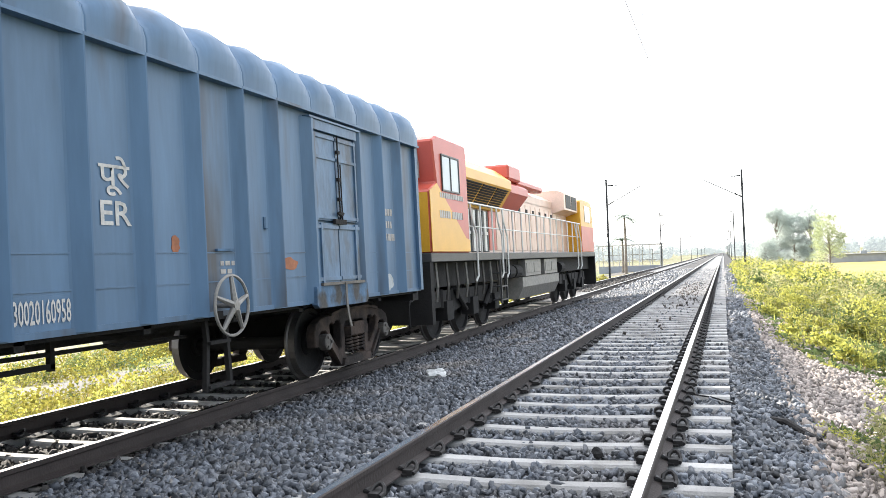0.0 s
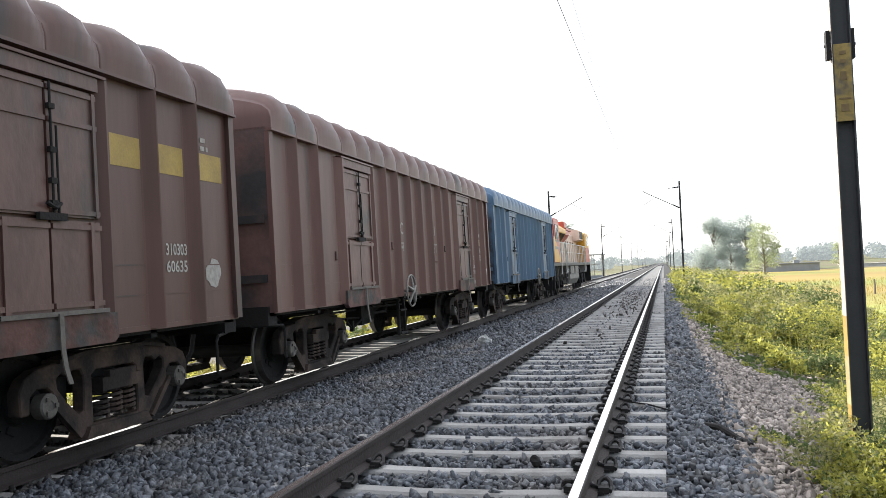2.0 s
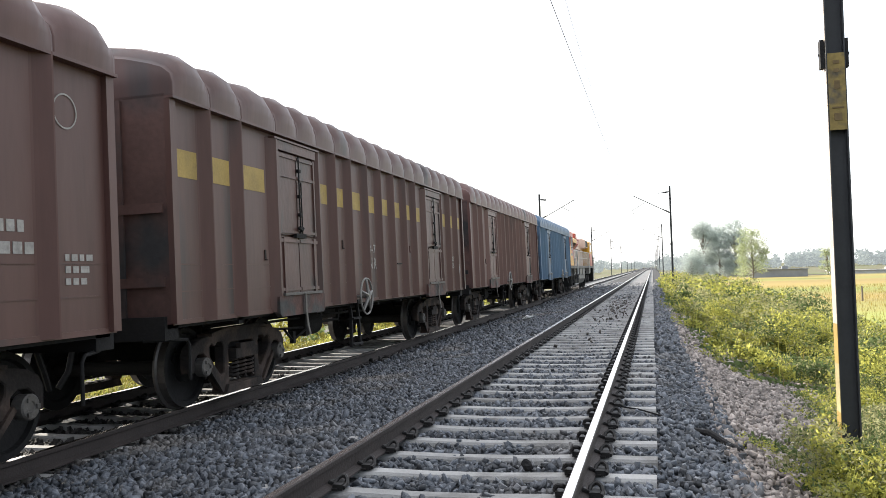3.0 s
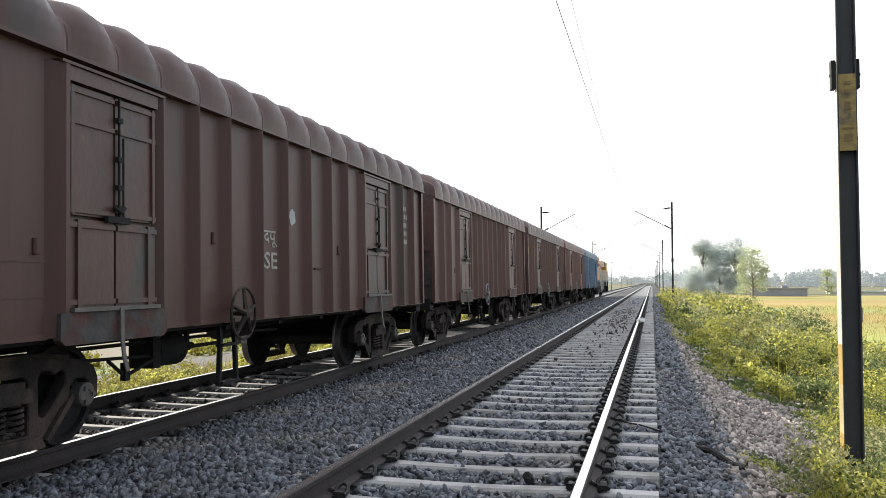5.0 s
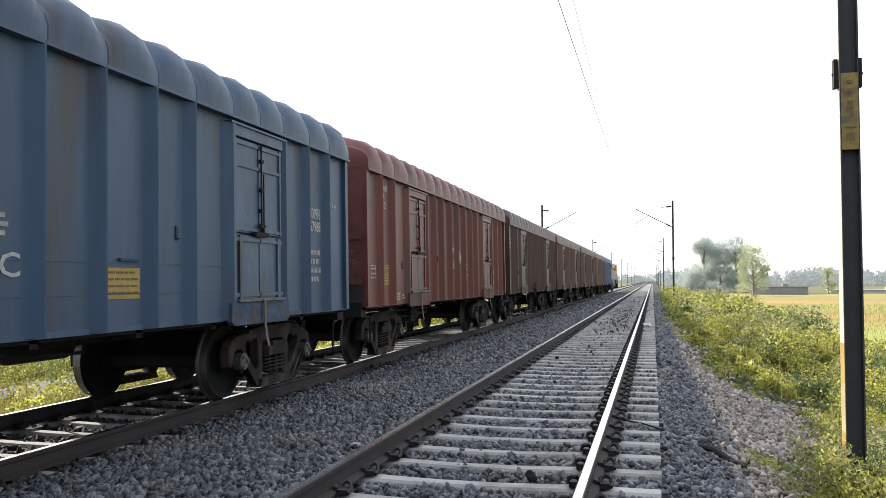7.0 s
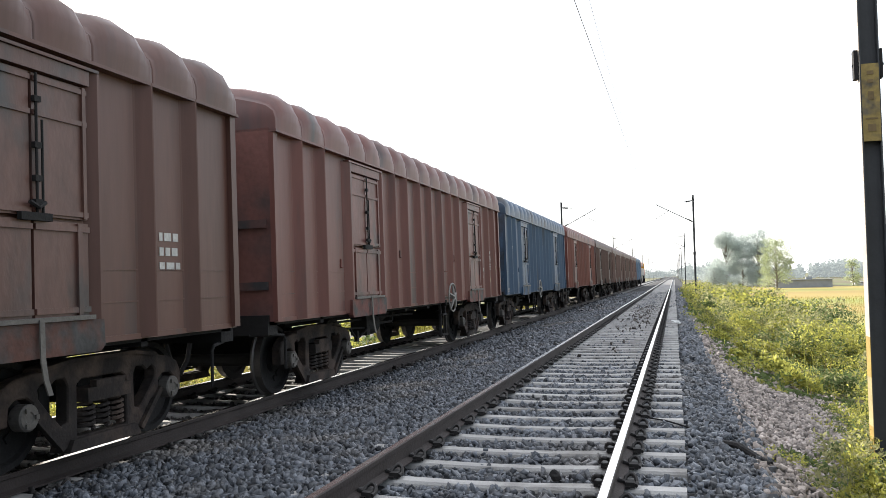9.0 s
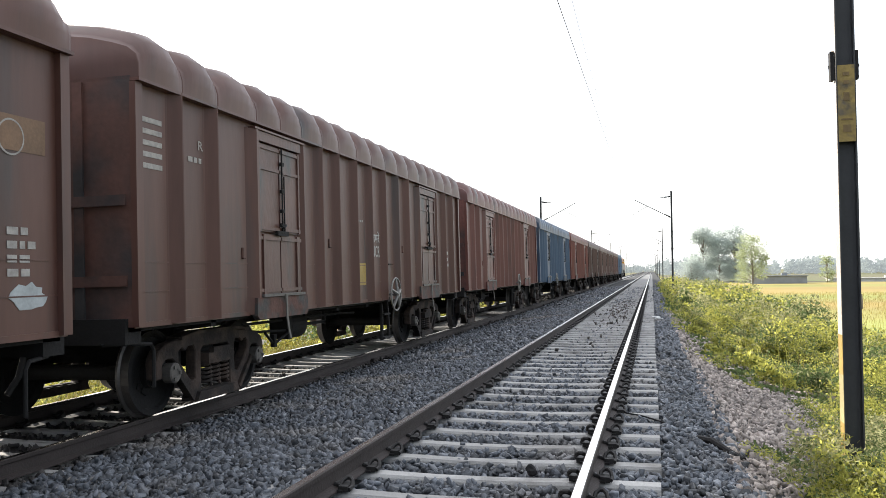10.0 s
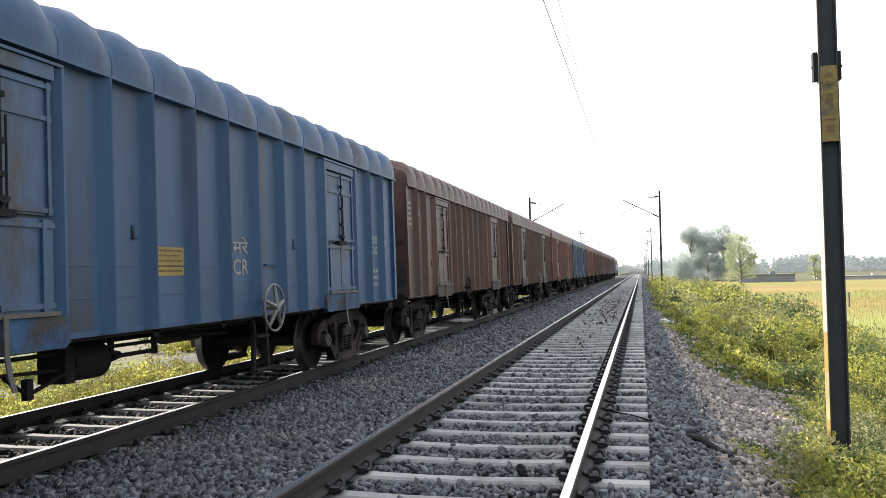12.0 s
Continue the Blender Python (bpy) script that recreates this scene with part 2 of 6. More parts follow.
sheet("road", [-14.6, -13.8, -12.2, -11.4], np.linspace(-20, 200, 60), lambda x, y: np.where((x < -14) | (x > -12), -1.40, -1.31) + 0.02 * np.sin(y * 0.8), ROAD, "dusty grey earth track below the bank", "road")
sheet("field", [9.5, 14, 20, 30, 45, 70, 110, 170], np.linspace(22, 175, 40), lambda x, y: -1.44 + 0.02 * np.sin(x) * np.sin(y * 0.4), FIELD,
      "ripening golden yellow rice field", "field")
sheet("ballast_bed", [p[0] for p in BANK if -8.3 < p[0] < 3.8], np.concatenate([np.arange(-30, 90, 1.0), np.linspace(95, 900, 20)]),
      lambda x, y: bank_z(x), BED, "crushed stone bed of two railway tracks, near-black as shade between the stones", "ballast")

# ---- ballast stones ----
CUBE = np.array([(x, y, z) for x in (-1, 1) for y in (-1, 1) for z in (-1, 1)], float)
CUBE_F = np.array([(0, 1, 3), (0, 3, 2), (4, 6, 7), (4, 7, 5), (0, 4, 5), (0, 5, 1), (2, 3, 7), (2, 7, 6), (0, 2, 6), (0, 6, 4), (1, 5, 7), (1, 7, 3)])


def stones(name, x, y, size, mat, label, lift=0.25):
    n = len(x)
    v = CUBE[None] * (0.45 + 0.55 * rng.random((n, 8, 3)) ** 0.7)
    v *= (size[:, None] * (np.array([0.85, 0.50, 0.28]) + np.array([1.15, 0.7, 0.55]) * rng.random((n, 3))))[:, None, :] * 0.5
    q = rng.normal(size=(n, 4))
    q /= np.linalg.norm(q, axis=1, keepdims=True)
    w, a, b, c = q.T
    R = np.stack([1 - 2 * (b * b + c * c), 2 * (a * b - w * c), 2 * (a * c + w * b), 2 * (a * b + w * c), 1 - 2 * (a * a + c * c), 2 * (b * c - w * a),
                  2 * (a * c - w * b), 2 * (b * c + w * a), 1 - 2 * (a * a + b * b)], 1).reshape(n, 3, 3)
    v = np.einsum("nij,nkj->nki", R, v)
    v += np.stack([x, y, bank_z(x) + size * lift * rng.uniform(-0.3, 1.9, n)], 1)[:, None, :]
    F = (CUBE_F[None] + 8 * np.arange(n)[:, None, None]).reshape(-1, 3)
    return mesh_from(name, v.reshape(-1, 3), F, mat, "stuff", label, "ballast")


def scatter(n, x0, x1, y0, y1):
    return rng.uniform(x0, x1, n), rng.uniform(y0, y1, n)


def spread(density, x0, x1, y0, y1):
    return scatter(int(density * (x1 - x0) * (y1 - y0)), x0, x1, y0, y1)


near = [spread(730, -3.75, -1.0, 4.5, 15), spread(640, -1.0, 2.1, 4.5, 15), spread(300, -5.9, -3.75, 4.5, 15), spread(140, -3.75, 2.1, -2.5, 4.5), spread(70, -5.9, -3.75, -2.5, 4.5)]
far_ = [spread(260, -3.9, 1.95, 15, 40), spread(55, -6.3, 1.95, 40, 80)]
sx, sy = (np.concatenate([p[i] for p in near] + [p[i] for p in far_]) for i in (0, 1))
sz = np.where(sy < 15, 0.049, np.where(sy < 40, 0.066, 0.11)) * rng.uniform(0.5, 1.5, len(sx))
SPACING, FIRST = 0.60, 6.229
sz = np.where((sy > 15) & (np.abs(sx - 0.25) < 1.2), sz * 0.55, sz)      # packed lower between the far sleepers
lie = [np.abs((sy - o + SPACING / 2) % SPACING - SPACING / 2) for o in (FIRST, FIRST + 0.2)]
keep = ~((lie[0] < 0.115) & (np.abs(sx + 0.02) < 1.0) & (rng.random(len(sx)) > 0.05))
keep &= ~((lie[0] < 0.115) & (sx > 0.9) & (sx < 1.42)) & ~((lie[1] < 0.12) & (np.abs(sx - LINE_X) < 1.2) & (rng.random(len(sx)) > 0.25))
keep &= ~(((np.abs(np.abs(sx) - 0.875) < 0.10) | (np.abs(np.abs(sx - LINE_X) - 0.875) < 0.10)))
DARK_STONE = material("dark_brown_stone", (0.055, 0.050, 0.046), 0.85, vary=0.3, scale=0.8, bump=0.5, bump_scale=60, island=0.6)
grey_lot = keep & (sx > -3.7)
stones("ballast_stones", sx[grey_lot], sy[grey_lot], sz[grey_lot], STONE, "loose angular grey crushed stones of the ballast")
dark_lot = keep & (sx <= -3.7)
stones("fouled_ballast_stones", sx[dark_lot], sy[dark_lot], sz[dark_lot], DARK_STONE, "dark brown stones under the goods train")
cx, cy = rng.normal(0.1, 0.38, 420), rng.normal(34, 6.5, 420)
SPILL = material("spilt_soil", (0.095, 0.082, 0.072), 0.95, vary=0.3, scale=2, bump=0.5, bump_scale=60, island=0.4)
stones("soil_clods", cx, cy, rng.uniform(0.02, 0.065, 420), SPILL, "dark soil clods spilt over the sleepers", lift=0.8).location.z = 0.03
dx, dy = (np.concatenate(p) for p in zip(spread(430, 1.95, 3.9, 4.5, 16), spread(110, 1.95, 3.6, -2.5, 4.5), spread(140, 1.9, 3.5, 16, 40)))
stones("shoulder_stones", dx, dy, np.where(dy < 16, 0.054, 0.070) * rng.uniform(0.6, 1.4, len(dx)), BUFF_STONE, "pale buff stones on the sloping ballast shoulder")


# ---- tracks ----
def rail_outline():
    return [(-0.075, -0.172), (0.075, -0.172), (0.075, -0.160), (0.014, -0.138), (0.010, -0.050), (0.034, -0.038), (0.036, -0.008), (0.028, 0.0),
            (-0.028, 0.0), (-0.036, -0.008), (-0.034, -0.038), (-0.010, -0.050), (-0.014, -0.138), (-0.075, -0.160)]


def rail(parent, x, z):
    bm = bmesh.new()
    o = rail_outline()
    ys = [-40, 0, 20, 60, 150, 400, 900]
    rings = [[bm.verts.new((x + a, y, z + c)) for a, c in o] for y in ys]
    for p, q in zip(rings, rings[1:]):
        for k in range(len(o)):
            f = bm.faces.new((p[k], p[(k + 1) % len(o)], q[(k + 1) % len(o)], q[k]))
            f.material_index = 1 if k == 7 else 0
    return part("rail", bm, [RAIL_SIDE, RAIL_TOP], parent, "steel rail with rusted web and polished head")


def sleeper_mesh():
    bm = bmesh.new()
    half = 1.375
    stations = [(-half, 0.10, 0.0), (-0.95, 0.105, 0.0), (-0.70, 0.10, 0.0), (-0.25, 0.095, -0.012), (0.25, 0.095, -0.012), (0.70, 0.10, 0.0), (0.95, 0.105, 0.0), (half, 0.10, 0.0)]
    rings = []
    for x, w, z in stations:
        t = w - 0.035
        rings.append([bm.verts.new(p) for p in ((x, -w - 0.02, -0.19), (x, w + 0.02, -0.19), (x, w - 0.018, z - 0.02), (x, t, z), (x, -t, z), (x, -w + 0.018, z - 0.02))])
    for p, q in zip(rings, rings[1:]):
        for k in range(6):
            bm.faces.new((p[k], p[(k + 1) % 6], q[(k + 1) % 6], q[k]))
    bm.faces.new(rings[0])
    bm.faces.new(rings[-1])
    return bm


def clip_mesh():
    """An elastic rail clip: a bent round bar on its shoulder."""
    bm = bmesh.new()
    pts = [(0.06, -0.05, 0.012)] + [(0.03 + 0.035 * math.cos(a), -0.012 + 0.05 * math.sin(a), 0.02 + 0.035 * math.sin(a)) for a in [k * 0.62 for k in range(6)]] + [(-0.03, -0.02, 0.03), (-0.035, 0.05, 0.022)]
    tube(bm, pts, 0.012, 6)
    box(bm, 0.0, -0.06, 0, 0.055, 0.06, 0.03)
    box(bm, -0.02, -0.075, 0.0, 0.03, 0.075, 0.012)
    return bm


SLEEPER_TOP = -0.185


def track(label, x, z, first, count_single, count_joined, clips_from):
    root = tagged(new("railway_track"), label, "railway track", kind="structure")
    for side in (-1, 1):
        rail(root, x + side * 0.875, z)
    base = None
    for i in range(count_single):
        m = pose(x + rng.normal() * 0.006, first + i * SPACING + rng.normal() * 0.006, z + SLEEPER_TOP, 0, 0, rng.normal() * 0.25)
        if base is None:
            base = part("sleeper", sleeper_mesh(), CONCRETE, root, "pale concrete sleeper")
            base.matrix_basis = m
        else:
            again(base, m)
    # the far sleepers
    bm = sleeper_mesh()
    v = np.array([p.co[:] for p in bm.verts])
    bm.verts.index_update()
    quads = np.array([[p.index for p in f.verts] for f in bm.faces if len(f.verts) == 4])
    bm.free()
    n = count_joined
    V = v[None] + np.stack([np.full(n, x), first + SPACING * (count_single + np.arange(n)), np.full(n, z + SLEEPER_TOP)], 1)[:, None]
    F = (quads[None] + len(v) * np.arange(n)[:, None, None]).reshape(-1, 4)
    mesh_from("distant_sleepers", V.reshape(-1, 3), F, CONCRETE, "stuff", "distant pale concrete sleepers", parent=root)
    # clips
    base = None
    rows = clips_from
    for i in range(rows):
        for rx in (-0.875, 0.875):
            for side in (-1, 1):
                if x < -1 and rx * side > 0:          # buried under the ballast shoulders
                    continue
                m = pose(x + rx + side * 0.075, first + i * SPACING, z + SLEEPER_TOP + 0.012, 0, 0, 0 if side > 0 else 180) @ Matrix.Diagonal((1.25, 1.25, 1.35, 1))
                if base is None:
                    base = part("rail_clip", clip_mesh(), CLIP, root, "black spring steel rail clip")
                    base.matrix_basis = m
                else:
                    again(base, m)
    bm = clip_mesh()
    bm.verts.index_update()
    v = np.array([p.co[:] for p in bm.verts]) * (1.25, 1.25, 1.35)
    quads = np.array([[p.index for p in f.verts] for f in bm.faces if len(f.verts) == 4])
    bm.free()
    P = [(x + rx + s * 0.075, first + i * SPACING, s) for i in range(rows, rows + 90) for rx in (-0.875, 0.875) for s in (-1, 1) if not (x < -1 and rx * s > 0)]
    V = np.concatenate([v * (s, s, 1) + (px, py, z + SLEEPER_TOP + 0.012) for px, py, s in P])
    F = (quads[None] + len(v) * np.arange(len(P))[:, None, None]).reshape(-1, 4)
    mesh_from("distant_clips", V, F, CLIP, "stuff", "distant black rail clips", parent=root)
    return root


track("straight broad gauge track with pale concrete sleepers", 0, 0, FIRST - 14 * SPACING, 112, 400, 57)
track("broad gauge track that carries the goods train", LINE_X, LINE_Z, FIRST - 14 * SPACING + 0.2, 72, 400, 36)


# ---- the goods train ----
LEAN = -0.9                      # the line is canted: the wagons lean away a little
L = 13.52                        # body length
PITCH = 14.45                    # over the couplings
H = L / 2
RIBS = [0.83, 1.55, 4.58, 5.26, 6.06, 6.80, 7.56, 8.34, 9.04, 12.03, 12.77]   # from the rear end
DOORS = [3.10, 10.45]
SIDE_X, SIDE_0, SIDE_1 = 1.56, 1.02, 3.33


def wheelset(parent, m, radius=0.5):
    bm = bmesh.new()
    for s in (-1, 1):
        prof = [(0.80, 0.10), (0.80, 0.14), (0.835, 0.16), (0.83, radius - 0.10), (0.80, radius - 0.07), (0.80, radius + 0.028), (0.825, radius + 0.028), (0.84, radius + 0.002),
                (0.93, radius - 0.004), (0.935, radius - 0.06), (0.89, radius - 0.075), (0.875, 0.17), (0.92, 0.15), (0.92, 0.10)]
        k = len(bm.faces)
        lathe(bm, [(s * a, r) for a, r in prof], 36)
        bm.faces.ensure_lookup_table()
        for f in list(bm.faces)[k:]:
            rr = f.calc_center_median()
            if math.hypot(rr.y, rr.z) > radius - 0.02:
                f.material_index = 1
        for j in range(2):
            box(bm, s * 0.84, -0.05 + j * 0.2, 0.19, s * 0.90, 0.05 + j * 0.05, 0.25)
    lathe(bm, [(-1.12, 0.065), (-0.95, 0.07), (-0.9, 0.085), (0.9, 0.085), (0.95, 0.07), (1.12, 0.065)], 16)
    ob = part("wheelset", bm, [UNDER, TREAD], parent, "grimy steel wheels on their axle", smooth=False)
    ob.matrix_basis = m
    return ob


def side_frame_mesh():
    """A cast three-piece bogie's side frame with two windows and the spring nest."""
    bm = bmesh.new()
    half = [(0.40, 0.07), (0.50, 0.12), (0.74, 0.37), (0.86, 0.40), (0.87, 0.55), (0.94, 0.60), (1.06, 0.60), (1.13, 0.55), (1.14, 0.40), (1.25, 0.40), (1.26, 0.60), (1.20, 0.70), (1.06, 0.765), (0.82, 0.80), (0.45, 0.85)]
    rim = half + [(-y, z) for y, z in reversed(half)]
    window = [(0.47, 0.33), (0.54, 0.31), (0.68, 0.44), (0.80, 0.57), (0.81, 0.66), (0.75, 0.70), (0.67, 0.66), (0.60, 0.71), (0.50, 0.71), (0.46, 0.64)]
    nest = [(-0.34, 0.19), (0.34, 0.19), (0.34, 0.64), (0.28, 0.68), (-0.28, 0.68), (-0.34, 0.64)]
    edges = []
    for loop in (rim, window, [(-y, z) for y, z in window], nest):
        v = [bm.verts.new((-0.06, y, z)) for y, z in loop]
        edges += [bm.edges.new((v[k], v[(k + 1) % len(v)])) for k in range(len(v))]
    faces = [g for g in bmesh.ops.triangle_fill(bm, use_beauty=True, edges=edges)["geom"] if isinstance(g, bmesh.types.BMFace)]
    moved = [g for g in bmesh.ops.extrude_face_region(bm, geom=faces)["geom"] if isinstance(g, bmesh.types.BMVert)]
    bmesh.ops.translate(bm, vec=(0.13, 0, 0), verts=moved)
    extrude(bm, [(-0.50, 0.075), (0.50, 0.075), (0.44, 0.18), (-0.44, 0.18)], -0.10, 0.115)         # spring seat
    for s in (-1, 1):
        extrude(bm, [(s * 0.52, 0.13), (s * 0.56, 0.10), (s * 0.90, 0.44), (s * 0.86, 0.48)], 0.06, 0.10)   # flange along the leg
    extrude(bm, [(-0.80, 0.79), (-0.45, 0.835), (0.45, 0.835), (0.80, 0.79), (0.80, 0.825), (0.45, 0.87), (-0.45, 0.87), (-0.80, 0.825)], -0.09, 0.105)
    return bm


def spring_mesh():
    bm = bmesh.new()
    for dy in (-0.20, 0.0, 0.20):
        pts = []
        for k in range(0, 61):
            a = k * 2 * math.pi / 12
            pts.append((0.075 * math.cos(a), dy + 0.085 * math.sin(a), 0.23 + 0.24 * k / 60))
        tube(bm, pts, 0.017, 5)
    box(bm, -0.12, -0.30, 0.48, 0.12, 0.30, 0.60)
    box(bm, 0.06, -0.20, 0.60, 0.13, 0.20, 0.66)
    return bm


def cap_mesh():
    bm = bmesh.new()
    lathe(bm, [(-0.10, 0.11), (0.0, 0.11), (0.012, 0.095), (0.012, 0.05), (0.004, 0.04)], 20)
    for k in range(3):
        a = k * 2.094
        lathe_at = Matrix.Translation((0.016, 0.07 * math.cos(a), 0.07 * math.sin(a)))
        box(bm, -0.012, -0.018, -0.018, 0.012, 0.018, 0.018, lathe_at)
    return bm


def bogie(parent, y):
    """Three-piece bogie with its side frames, springs, axle caps and two wheelsets."""
    bm = bmesh.new()
    box(bm, -1.0, -0.17, 0.48, 1.0, 0.17, 0.72)
    box(bm, -0.25, -0.25, 0.70, 0.25, 0.25, 0.98)
    box(bm, -0.95, -0.62, 0.36, 0.95, -0.54, 0.46)
    box(bm, -0.95, 0.54, 0.36, 0.95, 0.62, 0.46)
    for s in (-1, 1):
        box(bm, s * 0.74, -0.60, 0.30, s * 0.95, -0.47, 0.72)
        box(bm, s * 0.74, 0.47, 0.30, s * 0.95, 0.60, 0.72)
        box(bm, s * 0.55 - 0.1, -0.12, 0.72, s * 0.55 + 0.1, 0.12, 0.92)
    b = part("bogie", bm, UNDER, parent, "grimy cast steel bogie")
    b.location = (0, y, 0)
    f = part("side_frame", side_frame_mesh(), BOGIE, b, "dusty brown cast side frame", bevel=0.012)
    f.matrix_basis = pose(1.06, 0, 0)
    again(f, pose(-1.06, 0, 0, 0, 0, 180))
    s = part("coil_spring", spring_mesh(), BOGIE, b, "nest of coil springs")
    s.matrix_basis = pose(1.09, 0, 0)
    again(s, pose(-1.09, 0, 0, 0, 0, 180))
    c = part("axle_cap", cap_mesh(), IRON, b, "bolted axle end cap")
    c.matrix_basis = pose(1.20, 1.0, 0.455)
    again(c, pose(1.20, -1.0, 0.455))
    again(c, pose(-1.20, 1.0, 0.49, 0, 0, 180))
    again(c, pose(-1.20, -1.0, 0.49, 0, 0, 180))
    w = wheelset(b, pose(0, 1.0, 0.46), 0.46)
    again(w, pose(0, -1.0, 0.46))
    return b


def rib_mesh():
    bm = bmesh.new()
    z0, z1 = SIDE_0 + 0.0, SIDE_1
    out = [(0.0, -0.265), (0.010, -0.235), (0.030, -0.205), (0.100, -0.112), (0.104, -0.098), (0.0, -0.050)]
    lo = [bm.verts.new((x, y, z0 + 0.004)) for x, y in out]
    mid = [bm.verts.new((x, y, z0 + 0.12)) for x, y in out]
    hi = [bm.verts.new((x, y, z1)) for x, y in out]
    for a, c in ((lo, mid), (mid, hi)):
        for k in range(len(out) - 1):
            bm.faces.new((a[k], a[k + 1], c[k + 1], c[k]))
    bm.faces.new(lo)
    bm.faces.new(hi)
    return bm


def roof_arc(swell):
    """Half-round shouldered roof section, swollen outwards between the seams."""
    pts = [(1.64, SIDE_1 + 0.0), (1.645 + swell * 0.12, SIDE_1 + 0.14), (1.63 + swell * 0.35, SIDE_1 + 0.24 + swell * 0.15), (1.55 + swell * 0.6, SIDE_1 + 0.335 + swell * 0.6),
           (1.40 + swell * 0.6, SIDE_1 + 0.405 + swell), (1.12, SIDE_1 + 0.48 + swell * 1.2), (0.60, SIDE_1 + 0.56 + swell * 1.2)]
    return pts + [(0, SIDE_1 + 0.605 + swell)] + [(-a, c) for a, c in reversed(pts)]


def roof_panel_mesh(width):
    bm = bmesh.new()
    rows = []
    for u, s in ((-0.5, -0.05), (-0.46, -0.048), (-0.40, -0.01), (-0.28, 0.07), (-0.12, 0.10), (0.08, 0.11), (0.24, 0.095), (0.36, 0.05), (0.42, -0.01), (0.47, -0.048), (0.5, -0.05)):
        rows.append([bm.verts.new((x, u * width, z)) for x, z in roof_arc(s)])
    for a, c in zip(rows, rows[1:]):
        for k in range(len(a) - 1):
            bm.faces.new((a[k], a[k + 1], c[k + 1], c[k]))
    bm.faces.new(rows[0])
    bm.faces.new(rows[-1])
    return bm


def door(parent, y, side):
    """A double leaf side door with a drop flap below, bars, hasp and a hanging strap."""
    m = pose(side * SIDE_X, y, 0, 0, 0, 0 if side > 0 else 180)
    bm = bmesh.new()
    box(bm, 0.0, -0.64, 3.12, 0.075, 0.64, 3.24)
    d = part("door", bm, DOOR_PAINT, parent, "double side door with stained worn paint", bevel=0.01)
    d.matrix_basis = m
    for yy in (-0.76, 0.63):
        bm = bmesh.new()
        v0, v1 = ((0.0, yy - 0.08), (0.088, yy + 0.07)) if yy < 0 else ((0.0, yy), (0.088, yy + 0.09))
        lo, hi = ([bm.verts.new((x, y, z)) for x, y in (v0, v1, (0.088, yy + 0.12), (0.0, yy + 0.13))] for z in (1.02, 3.245))
        for k in range(4):
            bm.faces.new((lo[k], lo[(k + 1) % 4], hi[(k + 1) % 4], hi[k]))
        bm.faces.new(lo)
        bm.faces.new(hi)
        part("door_post", bm, PAINT, d)
    bm = bmesh.new()
    box(bm, 0.0, -0.74, 3.245, 0.095, 0.74, 3.270)
    part("rain_strip", bm, PAINT, d, bevel=0.01)
    bm = bmesh.new()
    extrude(bm, [(-0.76, 1.00), (-0.70, 0.955), (0.70, 0.955), (0.76, 1.00), (0.75, 1.215), (-0.75, 1.215)], 0.02, 0.092)
    part("door_apron", bm, WORN, d, "stained sill plate below the door", bevel=0.01)
    bm = bmesh.new()
    box(bm, 0.07, -0.62, 1.22, 0.115, 0.62, 1.255)
    part("door_sill", bm, IRON, d, "bare worn sill bar")
    for s in (-1, 1):
        a, c = sorted((s * 0.015, s * 0.62))
        bm = bmesh.new()
        box(bm, 0.010, a, 2.02, 0.045, c, 3.10)
        for z in (2.06, 2.80, 3.06):
            box(bm, 0.045, a, z - 0.02, 0.062, c, z + 0.02)
        box(bm, 0.044, s * 0.58 - 0.02, 2.025, 0.066, s * 0.58 + 0.02, 3.095)
        part("door_leaf", bm, DOOR_PAINT, d)
        bm = bmesh.new()
        box(bm, 0.012, a, 1.25, 0.050, c, 1.99)
        for z in (1.94, 1.30):
            box(bm, 0.050, a, z - 0.022, 0.070, c, z + 0.022)
        box(bm, 0.049, s * 0.50 - 0.025, 1.255, 0.074, s * 0.50 + 0.025, 1.985)
        part("door_flap", bm, DOOR_PAINT, d)
    bm = bmesh.new()
    tube(bm, [(0.075, 0.03, 3.10), (0.075, 0.03, 1.98)], 0.011, 6)
    tube(bm, [(0.075, 0.09, 2.75), (0.075, 0.09, 2.02)], 0.010, 6)
    tube(bm, [(0.085, -0.06, 2.12), (0.10, 0.02, 2.08), (0.085, 0.10, 2.12)], 0.018, 6)
    for z in (2.12, 2.30, 2.55, 2.9):
        box(bm, 0.055, 0.0, z - 0.022, 0.090, 0.07, z + 0.022)
    box(bm, 0.06, -0.16, 1.98, 0.10, 0.16, 2.04)
    part("door_bar", bm, UNDER, d, "dark locking bars and hasp")
    bm = bmesh.new()
    pts = [(0.115, 0.0, 1.24), (0.12, 0.0, 0.95), (0.13, 0.015, 0.80), (0.14, 0.05, 0.68)]
    for p, q in zip(pts, pts[1:]):
        v = [bm.verts.new((p[0] + a, p[1] + b, p[2])) for a, b in ((0, -0.025), (0, 0.025), (0.012, 0.025), (0.012, -0.025))]
        w = [bm.verts.new((q[0] + a, q[1] + b, q[2])) for a, b in ((0, -0.025), (0, 0.025), (0.012, 0.025), (0.012, -0.025))]
        for k in range(4):
            bm.faces.new((v[k], v[(k + 1) % 4], w[(k + 1) % 4], w[k]))
    part("door_strap", bm, IRON, d, "hanging flat iron strap")
    return d


